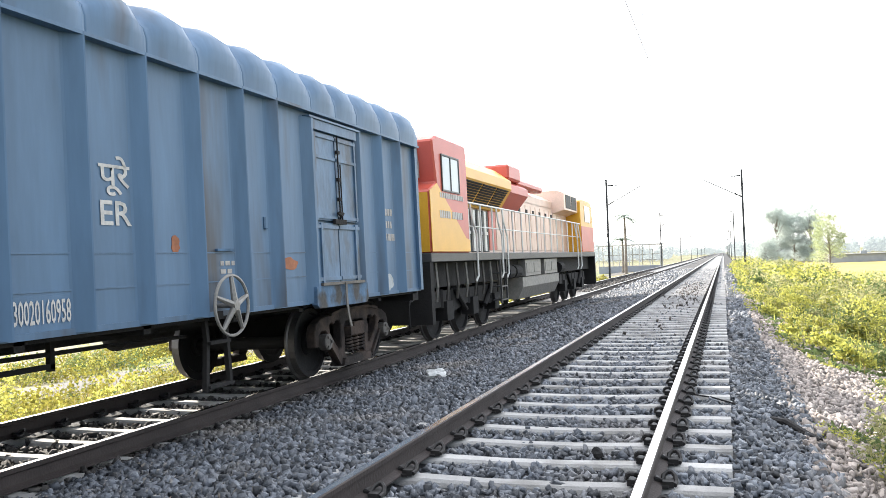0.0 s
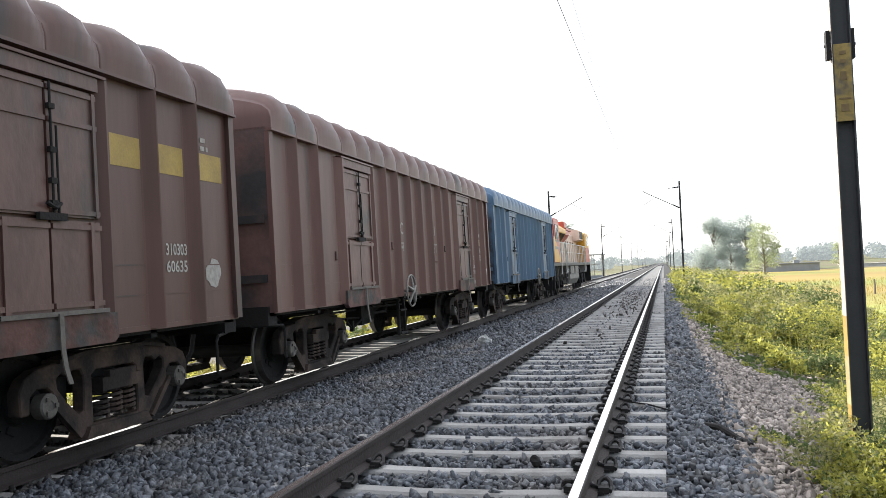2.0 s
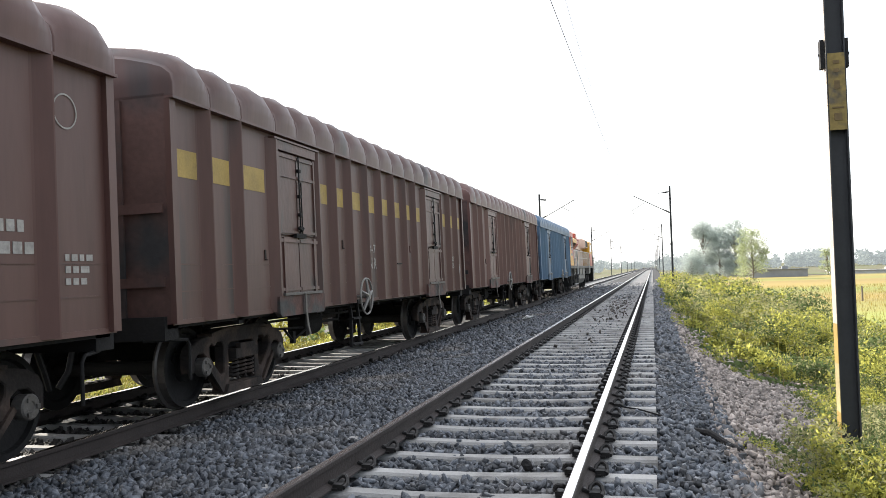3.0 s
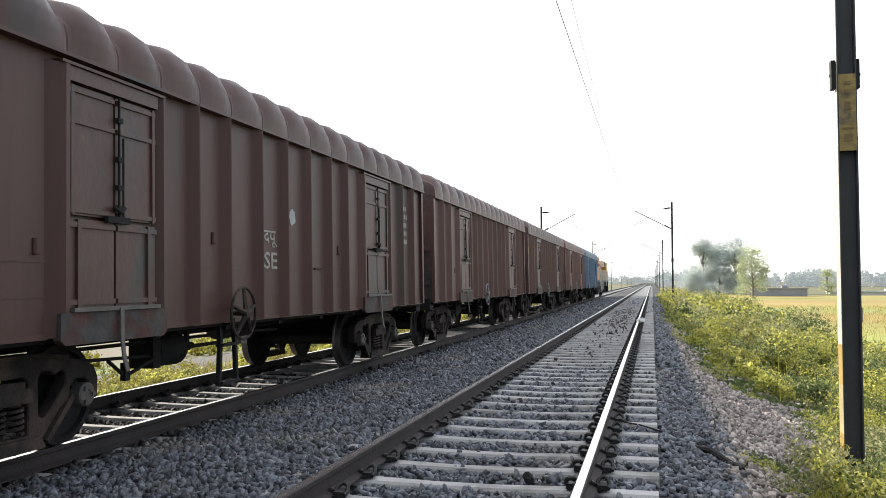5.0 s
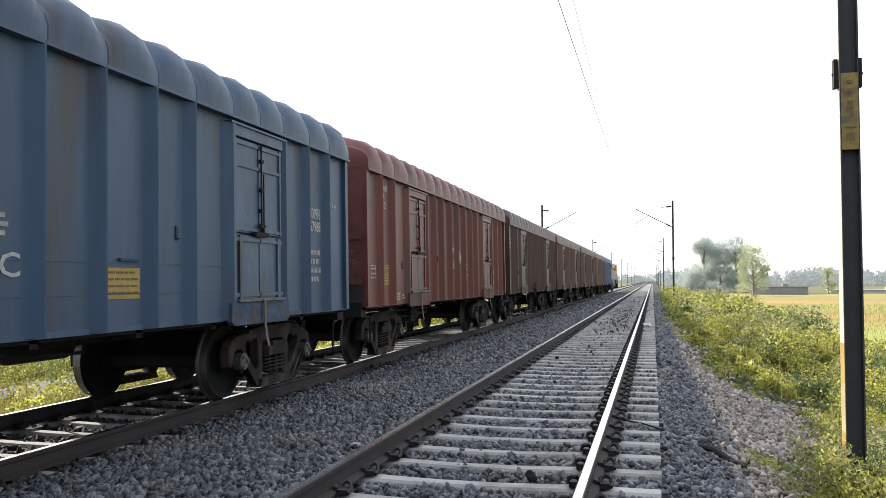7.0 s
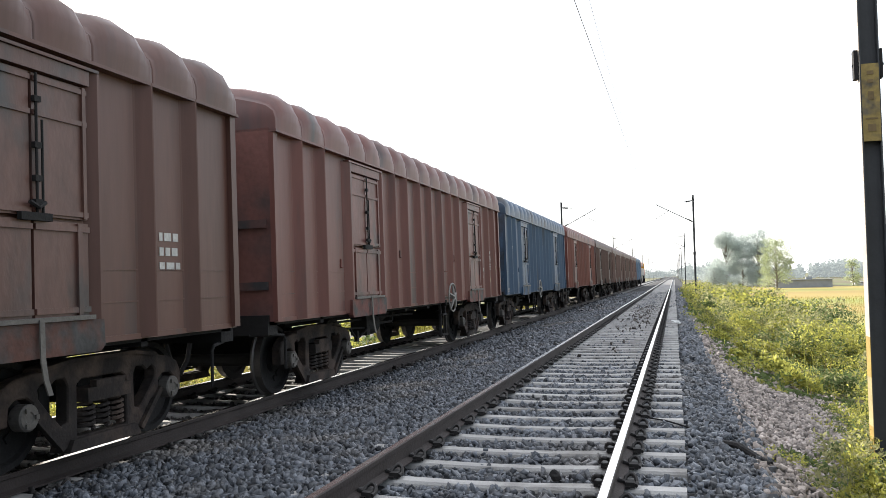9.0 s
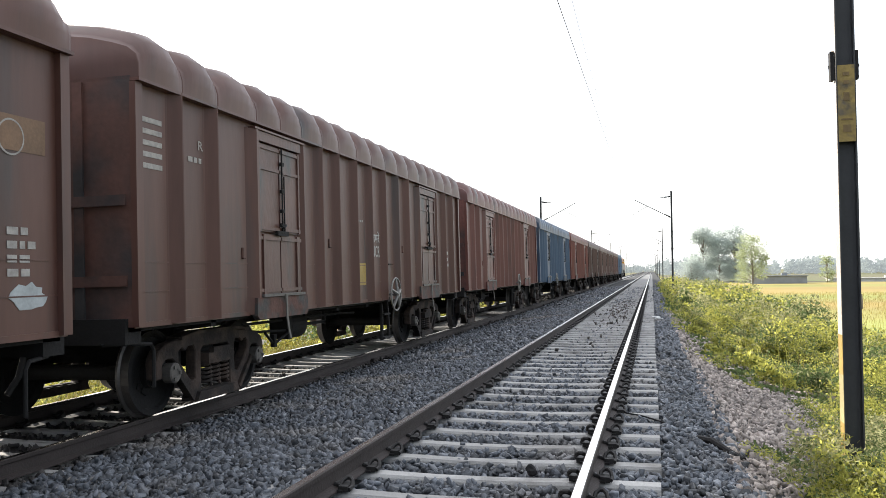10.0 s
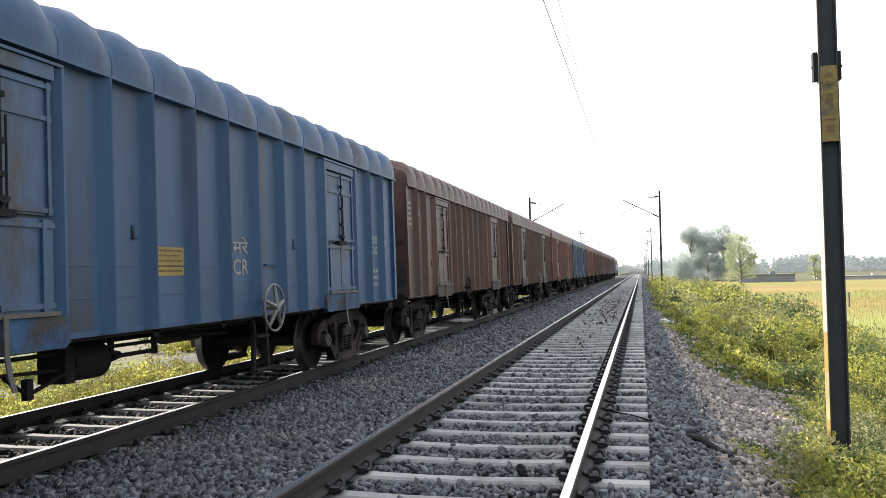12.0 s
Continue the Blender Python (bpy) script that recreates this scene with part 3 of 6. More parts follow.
def hand_wheel(parent, y):
    bm = bmesh.new()
    ring = [(0, 0.29 * math.cos(k * math.pi / 16), 0.29 * math.sin(k * math.pi / 16)) for k in range(33)]
    tube(bm, ring, 0.016, 6, cap=False)
    for k in range(5):
        a = k * 2 * math.pi / 5 + 0.3
        tube(bm, [(0.03, 0.04 * math.cos(a), 0.04 * math.sin(a)), (0.0, 0.28 * math.cos(a), 0.28 * math.sin(a))], [0.034, 0.02], 6)
    lathe(bm, [(-0.16, 0.022), (0.0, 0.03), (0.02, 0.05), (0.06, 0.05)], 12)
    ob = part("hand_brake_wheel", bm, SILVER, parent, "pale five-spoked hand brake wheel")
    ob.location = (1.72, y, 1.11)
    bm = bmesh.new()
    box(bm, 1.40, y - 0.06, 0.98, 1.58, y + 0.06, 1.06)
    part("brake_step_bracket", bm, UNDER, parent, "dark bracket of the hand brake")
    bm = bmesh.new()
    for k in (-1, 1):
        tube(bm, [(1.44, y + k * 0.17 + 0.10, 1.02), (1.46, y + k * 0.17 + 0.10, 0.80), (1.47, y + k * 0.21 + 0.08, 0.30)], 0.034, 4)
    for z, k in ((0.74, 0.18), (0.32, 0.21)):
        box(bm, 1.42, y - k + 0.09, z, 1.52, y + k + 0.09, z + 0.03)
    part("brake_step", bm, UNDER, parent, "dark iron foot step below the hand brake")
    return ob


def wagon():
    root = new("covered_wagon")
    # body shell
    bm = bmesh.new()
    box(bm, -SIDE_X, -H, SIDE_0, SIDE_X, H, SIDE_1 + 0.03)
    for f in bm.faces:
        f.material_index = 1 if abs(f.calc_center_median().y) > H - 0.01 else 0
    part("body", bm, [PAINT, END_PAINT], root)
    for s in (-1, 1):
        bm = bmesh.new()
        box(bm, s * SIDE_X, -H - 0.012, SIDE_1 - 0.024, s * (SIDE_X + 0.098), H + 0.012, SIDE_1 + 0.006)
        part("cornice", bm, PAINT, root, bevel=0.008)
        bm = bmesh.new()
        for y0, y1 in ((-H + 0.0, DOORS[0] - H - 0.8), (DOORS[0] - H + 0.8, DOORS[1] - H - 0.8), (DOORS[1] - H + 0.8, H)):
            box(bm, s * SIDE_X, y0, SIDE_0 - 0.01, s * (SIDE_X + 0.012), y1, SIDE_0 + 0.04)
        part("side_sill", bm, PAINT, root)
        # lap joints of the side sheets
        bm = bmesh.new()
        for z in (1.34, 1.62):
            for y0, y1 in ((-H + 0.03, DOORS[0] - H - 0.8), (DOORS[0] - H + 0.8, DOORS[1] - H - 0.8), (DOORS[1] - H + 0.8, H - 0.03)):
                box(bm, s * SIDE_X, y0, z, s * (SIDE_X + 0.006), y1, z + 0.012)
        part("sheet_joint", bm, PAINT, root)
    # ribs
    r = None
    for s in (-1, 1):
        for y in RIBS:
            m = pose(s * (SIDE_X - 0.002), y - H, 0, 0, 0, 0 if s > 0 else 180)
            if r is None:
                r = part("rib", rib_mesh(), PAINT, root)
                r.matrix_basis = m
            else:
                again(r, m)
    for s in (-1, 1):
        for e in (-1, 1):
            bm = bmesh.new()
            box(bm, s * (SIDE_X - 0.01), e * (H - 0.10), SIDE_0 + 0.004, s * (SIDE_X + 0.055), e * (H + 0.008), SIDE_1 - 0.026)
            part("corner_post", bm, PAINT, root, bevel=0.015)
    # roof panels between the seams
    edges = [0] + [y - 0.07 for y in RIBS[:2]] + [2.42, 3.10, 3.78] + [y - 0.07 for y in RIBS[2:9]] + [9.78, 10.45, 11.12] + [y - 0.07 for y in RIBS[9:]] + [L]
    for a, c in zip(edges, edges[1:]):
        o = part("roof_panel", roof_panel_mesh(c - a), PAINT, root, smooth=True)
        o.location = (0, (a + c) / 2 - H, 0)
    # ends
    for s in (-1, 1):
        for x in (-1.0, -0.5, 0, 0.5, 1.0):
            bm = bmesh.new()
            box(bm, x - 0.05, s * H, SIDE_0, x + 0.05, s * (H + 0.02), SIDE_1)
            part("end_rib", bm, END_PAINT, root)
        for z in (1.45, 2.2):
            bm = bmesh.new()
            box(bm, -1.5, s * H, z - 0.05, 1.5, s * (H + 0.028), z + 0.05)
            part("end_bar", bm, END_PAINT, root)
        bm = bmesh.new()
        box(bm, -1.5, s * (H - 0.2), 0.86, 1.5, s * (H + 0.05), 1.10)
        box(bm, -0.16, s * H, 0.92, 0.16, s * (H + 0.30), 1.18)
        box(bm, -0.11, s * (H + 0.30), 0.93, 0.11, s * (H + 0.46), 1.17)
        tube(bm, [(0.55, s * H, 0.95), (0.55, s * (H + 0.18), 0.9), (0.56, s * (H + 0.3), 0.6), (0.52, s * (H + 0.4), 0.45)], 0.03, 6)
        part("coupler", bm, UNDER, root, "dark knuckle coupler and brake hose")
        bm = bmesh.new()
        tube(bm, [(1.25, s * (H + 0.05), 0.86), (1.46, s * (H - 0.10), 0.86), (1.50, s * (H - 0.36), 0.84), (1.50, s * (H - 0.40), 0.78), (1.50, s * (H - 0.40), 0.42)], 0.018, 6)
        part("step_iron", bm, UNDER, root, "bent step iron under the corner")
    # underframe
    bm = bmesh.new()
    box(bm, -0.22, -H, 0.80, 0.22, H, 1.03)
    for y in (-5.2, -2.8, -1.4, 0, 1.4, 2.8, 5.2):
        box(bm, -1.50, y - 0.05, 0.93, 1.50, y + 0.05, 1.03)
    for s in (-1, 1):
        box(bm, s * 1.42, -H, 0.975, s * 1.50, H, 1.03)
    part("underframe", bm, UNDER, root, "dark grimy underframe")
    bm = bmesh.new()
    lathe(bm, [(-0.45, 0.10), (-0.42, 0.18), (0.1, 0.19), (0.14, 0.10), (0.5, 0.04)], 18, axis="y")
    o = part("brake_cylinder", bm, UNDER, root, "brake cylinder")
    o.location = (0.80, -1.50, 0.72)
    bm = bmesh.new()
    lathe(bm, [(-0.5, 0.08), (-0.45, 0.19), (0.45, 0.19), (0.5, 0.08)], 18, axis="y")
    o = part("air_reservoir", bm, UNDER, root, "air reservoir")
    o.location = (-0.55, 2.5, 0.78)
    bm = bmesh.new()
    tube(bm, [(0.9, -3.6, 0.84), (0.9, 0.2, 0.82), (0.6, 1.8, 0.76)], 0.020, 6)
    for y in (-1.3, -0.5):
        box(bm, 0.87, y, 0.68, 0.92, y + 0.05, 0.95)
    box(bm, 0.86, -1.35, 0.70, 0.92, -0.45, 0.74)
    tube(bm, [(0.95, -3.5, 0.74), (0.95, -2.0, 0.68)], 0.018, 6)
    tube(bm, [(1.0, -2.9, 0.70), (1.0, -2.62, 0.52), (1.0, -2.1, 0.66)], 0.020, 6)
    box(bm, 0.97, -2.66, 0.48, 1.03, -2.58, 0.66)
    box(bm, 0.70, -2.12, 0.55, 1.0, -1.98, 0.90)
    part("brake_rigging", bm, UNDER, root, "brake rods and hangers")
    for s in (-1, 1):
        bogie(root, s * 4.79 + 0.30)
    for s in (1, -1):
        for y in DOORS:
            door(root, y - H, s)
    # panel hooks and small plates on the side
    for y, z in ((2.15, 1.75), (4.9, 1.95), (8.7, 1.95), (11.22, 2.04)):
        bm = bmesh.new()
        box(bm, SIDE_X, y - H - 0.018, z - 0.06, SIDE_X + 0.012, y - H + 0.018, z + 0.06)
        box(bm, SIDE_X, y - H - 0.018, z - 0.072, SIDE_X + 0.030, y - H + 0.03, z - 0.06)
        part("label_hook", bm, GRIME, root, "small rusty label hook")
    bm = bmesh.new()
    box(bm, SIDE_X, 7.75 - H, 1.64, SIDE_X + 0.03, 8.05 - H, 1.665)
    part("card_holder", bm, GRIME, root, "small dark card holder")
    hand_wheel(root, H - 5.66)
    return root


def glyphs(text, size, bold=0.0):
    """Letters of the built-in font as a mesh in the plane, from the origin to the right."""
    c = bpy.data.curves.new("lettering", "FONT")
    c.body, c.size, c.resolution_u, c.offset = text, size, 2, bold
    c.space_line = 0.95
    o = bpy.data.objects.new("lettering", c)
    scene.collection.objects.link(o)
    me = bpy.data.meshes.new_from_object(o.evaluated_get(bpy.context.evaluated_depsgraph_get()))
    bpy.data.objects.remove(o)
    return me


def between_ribs(y0, y1):
    """Moves a mark clear of the ribs, into the panel where its middle lies."""
    mid = (y0 + y1) / 2
    edges = sorted([0.02, L - 0.02] + RIBS)
    for a, c in zip(edges, edges[1:]):
        if a <= mid < c:
            a, c = a + 0.10, c - (0.265 if c < L - 0.1 else 0.12)
            w = min(y1 - y0, c - a)
            y0 = min(max(y0, a), c - w)
            return y0, y0 + w
    return y0, y1


def stencil(root, text, y0, z0, y1, z1, mat=None, bold=0.012, label="white stencilled lettering", proud=0.007, full=False):
    """Letters on the side that fill the box from (y0, z0) to (y1, z1); y from the rear end of the body."""
    y0, y1 = (y0, y1) if full else between_ribs(y0, y1)
    me = glyphs(text, 1.0, bold)
    co = np.empty(len(me.vertices) * 3)
    me.vertices.foreach_get("co", co)
    co = co.reshape(-1, 3)
    lo, hi = co.min(0), co.max(0)
    co[:, 0] = (co[:, 0] - lo[0]) / (hi[0] - lo[0]) * (y1 - y0)
    co[:, 1] = (co[:, 1] - lo[1]) / (hi[1] - lo[1]) * (z1 - z0)
    me.vertices.foreach_set("co", co.ravel())
    me.materials.clear()
    me.materials.append(mat or WHITE)
    o = new("lettering", me)
    o.parent, o["label"] = root, label
    o.matrix_basis = pose(SIDE_X + proud, y0 - H, z0, 90, 0, 90)
    return o


PRINT = material("brown_print", (0.16, 0.11, 0.05), 0.8, vary=0.3, scale=12, bump=0)


def plate(root, name, y, z, w, h, mat, label, lines=0, frame_only=False, line_mat=None, proud=0.0, full=False):
    """A painted or fixed plate on the side, with bars for writing too small to read."""
    bm = bmesh.new()
    x = SIDE_X
    if not full:
        y, w = (lambda a, c: (a, c - a))(*between_ribs(y, y + w))
    if frame_only:
        t = 0.014
        for a, c, d, e in ((0, 0, w, t), (0, h - t, w, h), (0, t, t, h - t), (w - t, t, w, h - t)):
            box(bm, x - 0.01, y - H + a, z + c, x + 0.005, y - H + d, z + e)
    else:
        box(bm, x - 0.01, y - H, z, x + 0.006 + proud, y - H + w, z + h)
    o = part(name, bm, mat, root, label)
    if lines:
        bm = bmesh.new()
        r = random.Random(round(y * 100 + z * 10))
        for k in range(lines):
            zz = z + h - (k + 0.8) * h / (lines + 0.6)
            yy = 0.06 * w
            while yy < 0.86 * w:
                ww = min(r.uniform(0.06, 0.26) * w, 0.94 * w - yy)
                box(bm, x, y - H + yy, zz, x + 0.010 + proud, y - H + yy + ww, zz + 0.28 * h / (lines + 0.6))
                yy += ww + 0.04 * w
        part("writing", bm, line_mat or PRINT, root, "writing too small to read")
    return o


def bars(root, y, z, w, h, lines, mat=None):
    """Rows of short bars for stencilling that cannot be read."""
    bm = bmesh.new()
    y, w = (lambda a, c: (a, c - a))(*between_ribs(y, y + w))
    r = random.Random(round(y * 100 + z * 10 + w * 1000))
    for k in range(lines):
        zz = z + h - (k + 1) * h / lines
        yy = 0.0
        while yy < w * 0.8:
            ww = min(r.uniform(0.05, 0.13), w - yy)
            box(bm, SIDE_X - 0.01, y - H + yy, zz, SIDE_X + 0.006, y - H + yy + ww, zz + 0.55 * h / lines)
            yy += ww + 0.03
    return part("writing", bm, mat or WHITE, root, "worn white stencilling")


BLUE, STEEL_BLUE, SKY_BLUE = (0.078, 0.146, 0.240), (0.045, 0.084, 0.146), (0.044, 0.096, 0.186)
BROWN, PLUM, RED, DARK, UMBER = (0.139, 0.072, 0.063), (0.103, 0.053, 0.045), (0.148, 0.042, 0.032), (0.074, 0.033, 0.028), (0.106, 0.050, 0.039)
CARS = [(BLUE, "pale blue steel covered wagon, faded and rust-stained"), (BROWN, "faded brown steel covered wagon"),
        (PLUM, "dark plum-brown covered wagon with a yellow band"), ((0.111, 0.056, 0.048), "faded brown steel covered wagon, dusty"), (DARK, "dark brown steel covered wagon, sooty"),
        (RED, "brick-red steel covered wagon, newly lettered"), (STEEL_BLUE, "slate-blue steel covered wagon with a yellow plate"), ((0.148, 0.058, 0.048), "brick-red steel covered wagon with pale patches"),
        (UMBER, "dull brown steel covered wagon with a yellow plate"), (UMBER, "brown covered wagon with a faded yellow band"), (SKY_BLUE, "bright blue steel covered wagon")]
HAND_SHIFT = [0.11, 2.40, 2.36, 2.36, 2.55, 0, 2.40, 0, 0.14, 2.30, 0.18]    # where each wagon has its hand brake
first = wagon()
wagons = [first] + [copy_thing(first, Matrix()) for _ in CARS[1:]]
for w, (colour, label) in zip(wagons, CARS):
    tagged(w, label, "freight wagon", "wagons of the goods train")
    for o in w.children:
        if o.name.startswith(("hand_brake_wheel", "brake_step")):
            o.location.y -= HAND_SHIFT[wagons.index(w)]
    if wagons.index(w) in (4, 9):           # unpainted hand brake wheels
        for o in w.children:
            if o.name.startswith("hand_brake_wheel"):
                o.data = o.data.copy()
                o.data.materials[0], o["label"] = BOGIE, "dull rusty hand brake wheel"
    for o in w.children_recursive:
        o.color = (*colour, 1)


# small gains and losses of the train's way against its even run
GAIN = [(0, 0.13), (1.5, 0.13), (2.0, 0.21), (3.0, 0.21), (5.0, 0.27), (5.5, 0.06), (6.0, 0.09), (6.5, 0.01), (7.0, -0.02), (7.25, 0.03), (7.5, 0.37), (9.5, 0.26), (10, 0.17), (12, 0.10)]


def front_y(t):
    """How far the first wagon's leading end has come along the line."""
    return 12.823 + 12.3393 * t + 0.00593 * t ** 2 + -0.000955 * t ** 3 + float(np.interp(t, *zip(*GAIN)))


def train_rows(behind):
    """Rows of a thing whose centre runs so far behind the first wagon's leading end."""
    return [(t, pose(LINE_X, front_y(t) - behind, LINE_Z, 0, LEAN, 0)) for t in [k * 0.25 for k in range(49)]]


def spin_rows(m, radius=0.46):
    """Rows of a wheelset that rolls along with the train."""
    return [(k / 30, Matrix.Translation(m.translation) @ Matrix.Rotation(-(front_y(k / 30) - front_y(0)) / radius, 4, "X")) for k in range(361)]


# the brick-red wagon has its hand brake on the far side
for o in list(wagons[5].children):
    if o.name.startswith(("hand_brake_wheel", "brake_step")):
        o.matrix_basis = Matrix.Rotation(math.pi, 4, "Z") @ o.matrix_basis


# ---- the locomotive at the head ----
LOCO_RED = material("loco_red", (0.50, 0.085, 0.055), 0.4, vary=0.12, scale=1.5, bump=0.05)
LOCO_YELLOW = material("loco_yellow", (0.70, 0.36, 0.03), 0.4, vary=0.12, scale=1.5, bump=0.05)
# hood red paled in its colour to stand for sun glare
LOCO_PINK = material("glare_paled_loco_red", (0.72, 0.52, 0.42), 0.4, vary=0.18, scale=1.5, bump=0.05)
LOCO_GREY = material("loco_grey", (0.055, 0.054, 0.054), 0.5, 0.2, vary=0.2, scale=2)
VENT = material("dark_louvre", (0.02, 0.02, 0.022), 0.6, vary=0.3, scale=5)
RAILING = material("white_handrail", (0.70, 0.69, 0.66), 0.45, vary=0.12, scale=6, bump=0)
GLASS = material("dull_window_glass", (0.30, 0.34, 0.36), 0.12, vary=0.1, scale=1, bump=0)
LL = 19.4


def loco():
    """Two-cab freight locomotive: y runs from its trailing end."""
    root = tagged(new("diesel_locomotive"), "red and yellow two-cab diesel freight locomotive", "locomotive")
    c = -LL / 2

    def P(name, fill, mat, label="", parent=root, bevel=0.0, smooth=False):
        bm = bmesh.new()
        fill(bm)
        bmesh.ops.translate(bm, vec=(0, c, 0), verts=bm.verts)
        return part(name, bm, mat, parent, label, bevel=bevel, smooth=smooth)

    def both(name, fill, *rest, **more):
        for side in (-1, 1):
            P(name, lambda b: fill(b, side), *rest, **more)

    P("frame", lambda b: box(b, -1.52, 0, 1.46, 1.52, LL, 1.62), LOCO_GREY, "grey frame and walkway", bevel=0.01)
    P("underframe", lambda b: box(b, -1.25, 0.1, 1.00, 1.25, LL - 0.1, 1.455), UNDER, "black underframe")
    for k in range(9):
        both("pipe", lambda b, s: tube(b, [(s * 1.34, 0.7 + k * 0.62, 1.44), (s * 1.36, 0.72 + k * 0.62, 1.0), (s * 1.30, 0.8 + k * 0.62, 0.75)], 0.03, 6), SILVER if k % 3 == 0 else IRON, "hanging pipe")
    for y in (5.9, 6.6, 12.6):
        both("air_reservoir", lambda b, s: tube(b, [(s * 1.28, y, 1.16), (s * 1.28, y + 0.55, 1.16)], 0.17, 12), UNDER, "dark air reservoir")
    for y0, y1 in ((-0.04, 0.12), (LL - 0.12, LL + 0.04)):
        P("buffer_beam", lambda b: (box(b, -1.5, y0, 0.40, 1.5, y1, 1.46), box(b, -0.18, y0 - 0.3, 0.9, 0.18, y1 + 0.3, 1.2)), UNDER, "dark buffer beam and coupler")
    # trailing cab: raked end, red above and yellow below
    outline = [(0.02, 1.62), (2.30, 1.62), (2.30, 3.66), (2.24, 3.70), (0.55, 3.70), (0.28, 3.60), (0.42, 2.85), (0.02, 2.70)]
    cab = P("cab", lambda b: extrude(b, outline, -1.54, 1.54), LOCO_RED, "red and yellow driving cab", bevel=0.03)
    both("yellow_panel", lambda b, s: extrude(b, [(0.02, 1.64), (2.30, 1.64), (2.30, 1.86), (2.05, 1.90), (0.42, 2.84), (0.02, 2.69)], s * 1.535, s * 1.546), LOCO_YELLOW, "yellow lower panel", cab)
    P("yellow_end", lambda b: box(b, -1.50, 0.005, 1.64, 1.50, 0.03, 2.66), LOCO_YELLOW, "yellow end panel", cab)
    P("windscreen", lambda b: box(b, -1.25, 0.26, 2.95, 1.25, 0.36, 3.48, None), GLASS, "dusty windscreen", cab)
    for s in (-1, 1):
        def win(b, s=s):
            for a in ((0.70, 2.72, 1.74, 2.75), (0.70, 3.36, 1.74, 3.39), (0.70, 2.75, 0.73, 3.36), (1.71, 2.75, 1.74, 3.36), (1.20, 2.75, 1.23, 3.36)):
                box(b, s * 1.53, a[0], a[1], s * 1.565, a[2], a[3])
        P("cab_window", win, LOCO_GREY, "sliding side window", cab)
        P("pane", lambda b: box(b, s * 1.53, 0.72, 2.74, s * 1.552, 1.72, 3.37), GLASS, "pale reflecting pane", cab)
    # lettering on the cab side, too blurred to read
    def marks(b):
        r = random.Random(3)
        for z, y0, y1, h in ((2.60, 0.55, 1.95, 0.09), (2.24, 0.50, 1.10, 0.13), (2.24, 1.22, 1.85, 0.13)):
            y = y0
            while y < y1:
                box(b, 1.53, y, z, 1.552, min(y + 0.075, y1), z + h)
                y += 0.105
    P("cab_marking", marks, WHITE, "white cab markings, too blurred to read", cab)
    # machine hood
    P("hood", lambda b: box(b, -0.98, 2.30, 1.62, 0.98, 16.4, 3.10), LOCO_PINK, "red machine hood with many doors, coloured pale as in glare", bevel=0.02)
    P("upper_hood", lambda b: b and [extrude_y(b, [(-1.06, 2.64), (-1.40, 3.16), (-1.40, 3.36), (-1.0, 3.66), (1.0, 3.66), (1.40, 3.36), (1.40, 3.16), (1.06, 2.64)], 2.32, 6.6)], LOCO_YELLOW, "yellow flared upper hood")
    for y0, y1 in ((2.5, 4.0), (4.12, 5.2), (5.32, 6.3)):
        both("louvre", lambda b, s: louvre(b, s, y0, y1), VENT, "dark air intake louvre")
    P("brake_grid", lambda b: (extrude_y(b, [(-1.0, 2.72), (-1.34, 3.12), (-1.34, 3.30), (-0.9, 3.58), (0.9, 3.58), (1.34, 3.30), (1.34, 3.12), (1.0, 2.72)], 6.6, 8.7),), LOCO_RED, "red equipment section")
    P("exhaust_box", lambda b: (box(b, -0.8, 6.9, 3.46, 1.28, 8.2, 3.84), box(b, 0.85, 8.2, 3.40, 1.2, 11.4, 3.58)), LOCO_RED, "red roof box", bevel=0.05)
    P("engine_hood", lambda b: extrude_y(b, [(-0.98, 3.05), (-0.98, 3.28), (-0.7, 3.46), (0.7, 3.46), (0.98, 3.28), (0.98, 3.05)], 8.7, 13.8), LOCO_PINK, "red engine hood, coloured pale as in glare")
    P("radiator", lambda b: extrude_y(b, [(-0.98, 2.90), (-1.40, 3.02), (-1.40, 3.56), (-1.2, 3.66), (1.2, 3.66), (1.40, 3.56), (1.40, 3.02), (0.98, 2.90)], 13.8, 16.4), LOCO_PINK, "radiator housing")
    for y0 in (14.1, 15.2):
        both("radiator_screen", lambda b, s: box(b, s * 1.39, y0, 3.08, s * 1.412, y0 + 0.95, 3.52), VENT, "dark radiator screen")
    # flat dark panels behind the rear cab, with pale uprights before them
    both("equipment_bay", lambda b, s: box(b, s * 0.97, 2.40, 1.66, s * 0.99, 5.75, 2.62), VENT, "dark equipment bay")
    for k in range(7):
        both("upright", lambda b, s: (box(b, s * 0.985, 2.5 + k * 0.46, 1.68, s * 1.03, 2.68 + k * 0.46, 2.60), box(b, s * 1.03, 2.46 + k * 0.46, 2.05, s * 1.045, 2.72 + k * 0.46, 2.12)), RAILING, "pale cabinet upright")
    # hood doors with hinges and small grilles
    for k in range(5, 20):
        y0 = 2.45 + k * 0.67
        both("hood_door", lambda b, s: (box(b, s * 0.975, y0, 1.70, s * 1.0, y0 + 0.60, 2.98), box(b, s * 1.0, y0 + 0.04, 2.60, s * 1.006, y0 + 0.10, 2.75)),
          LOCO_RED if k == 5 else LOCO_PINK, bevel=0.008)
    for k in range(9):
        both("door_grille", lambda b, s: [box(b, s * 1.0, 6.2 + k * 0.9 + 0.1 * j, 2.72, s * 1.012, 6.24 + k * 0.9 + 0.1 * j, 2.86) for j in range(3)], VENT, "small dark grille")
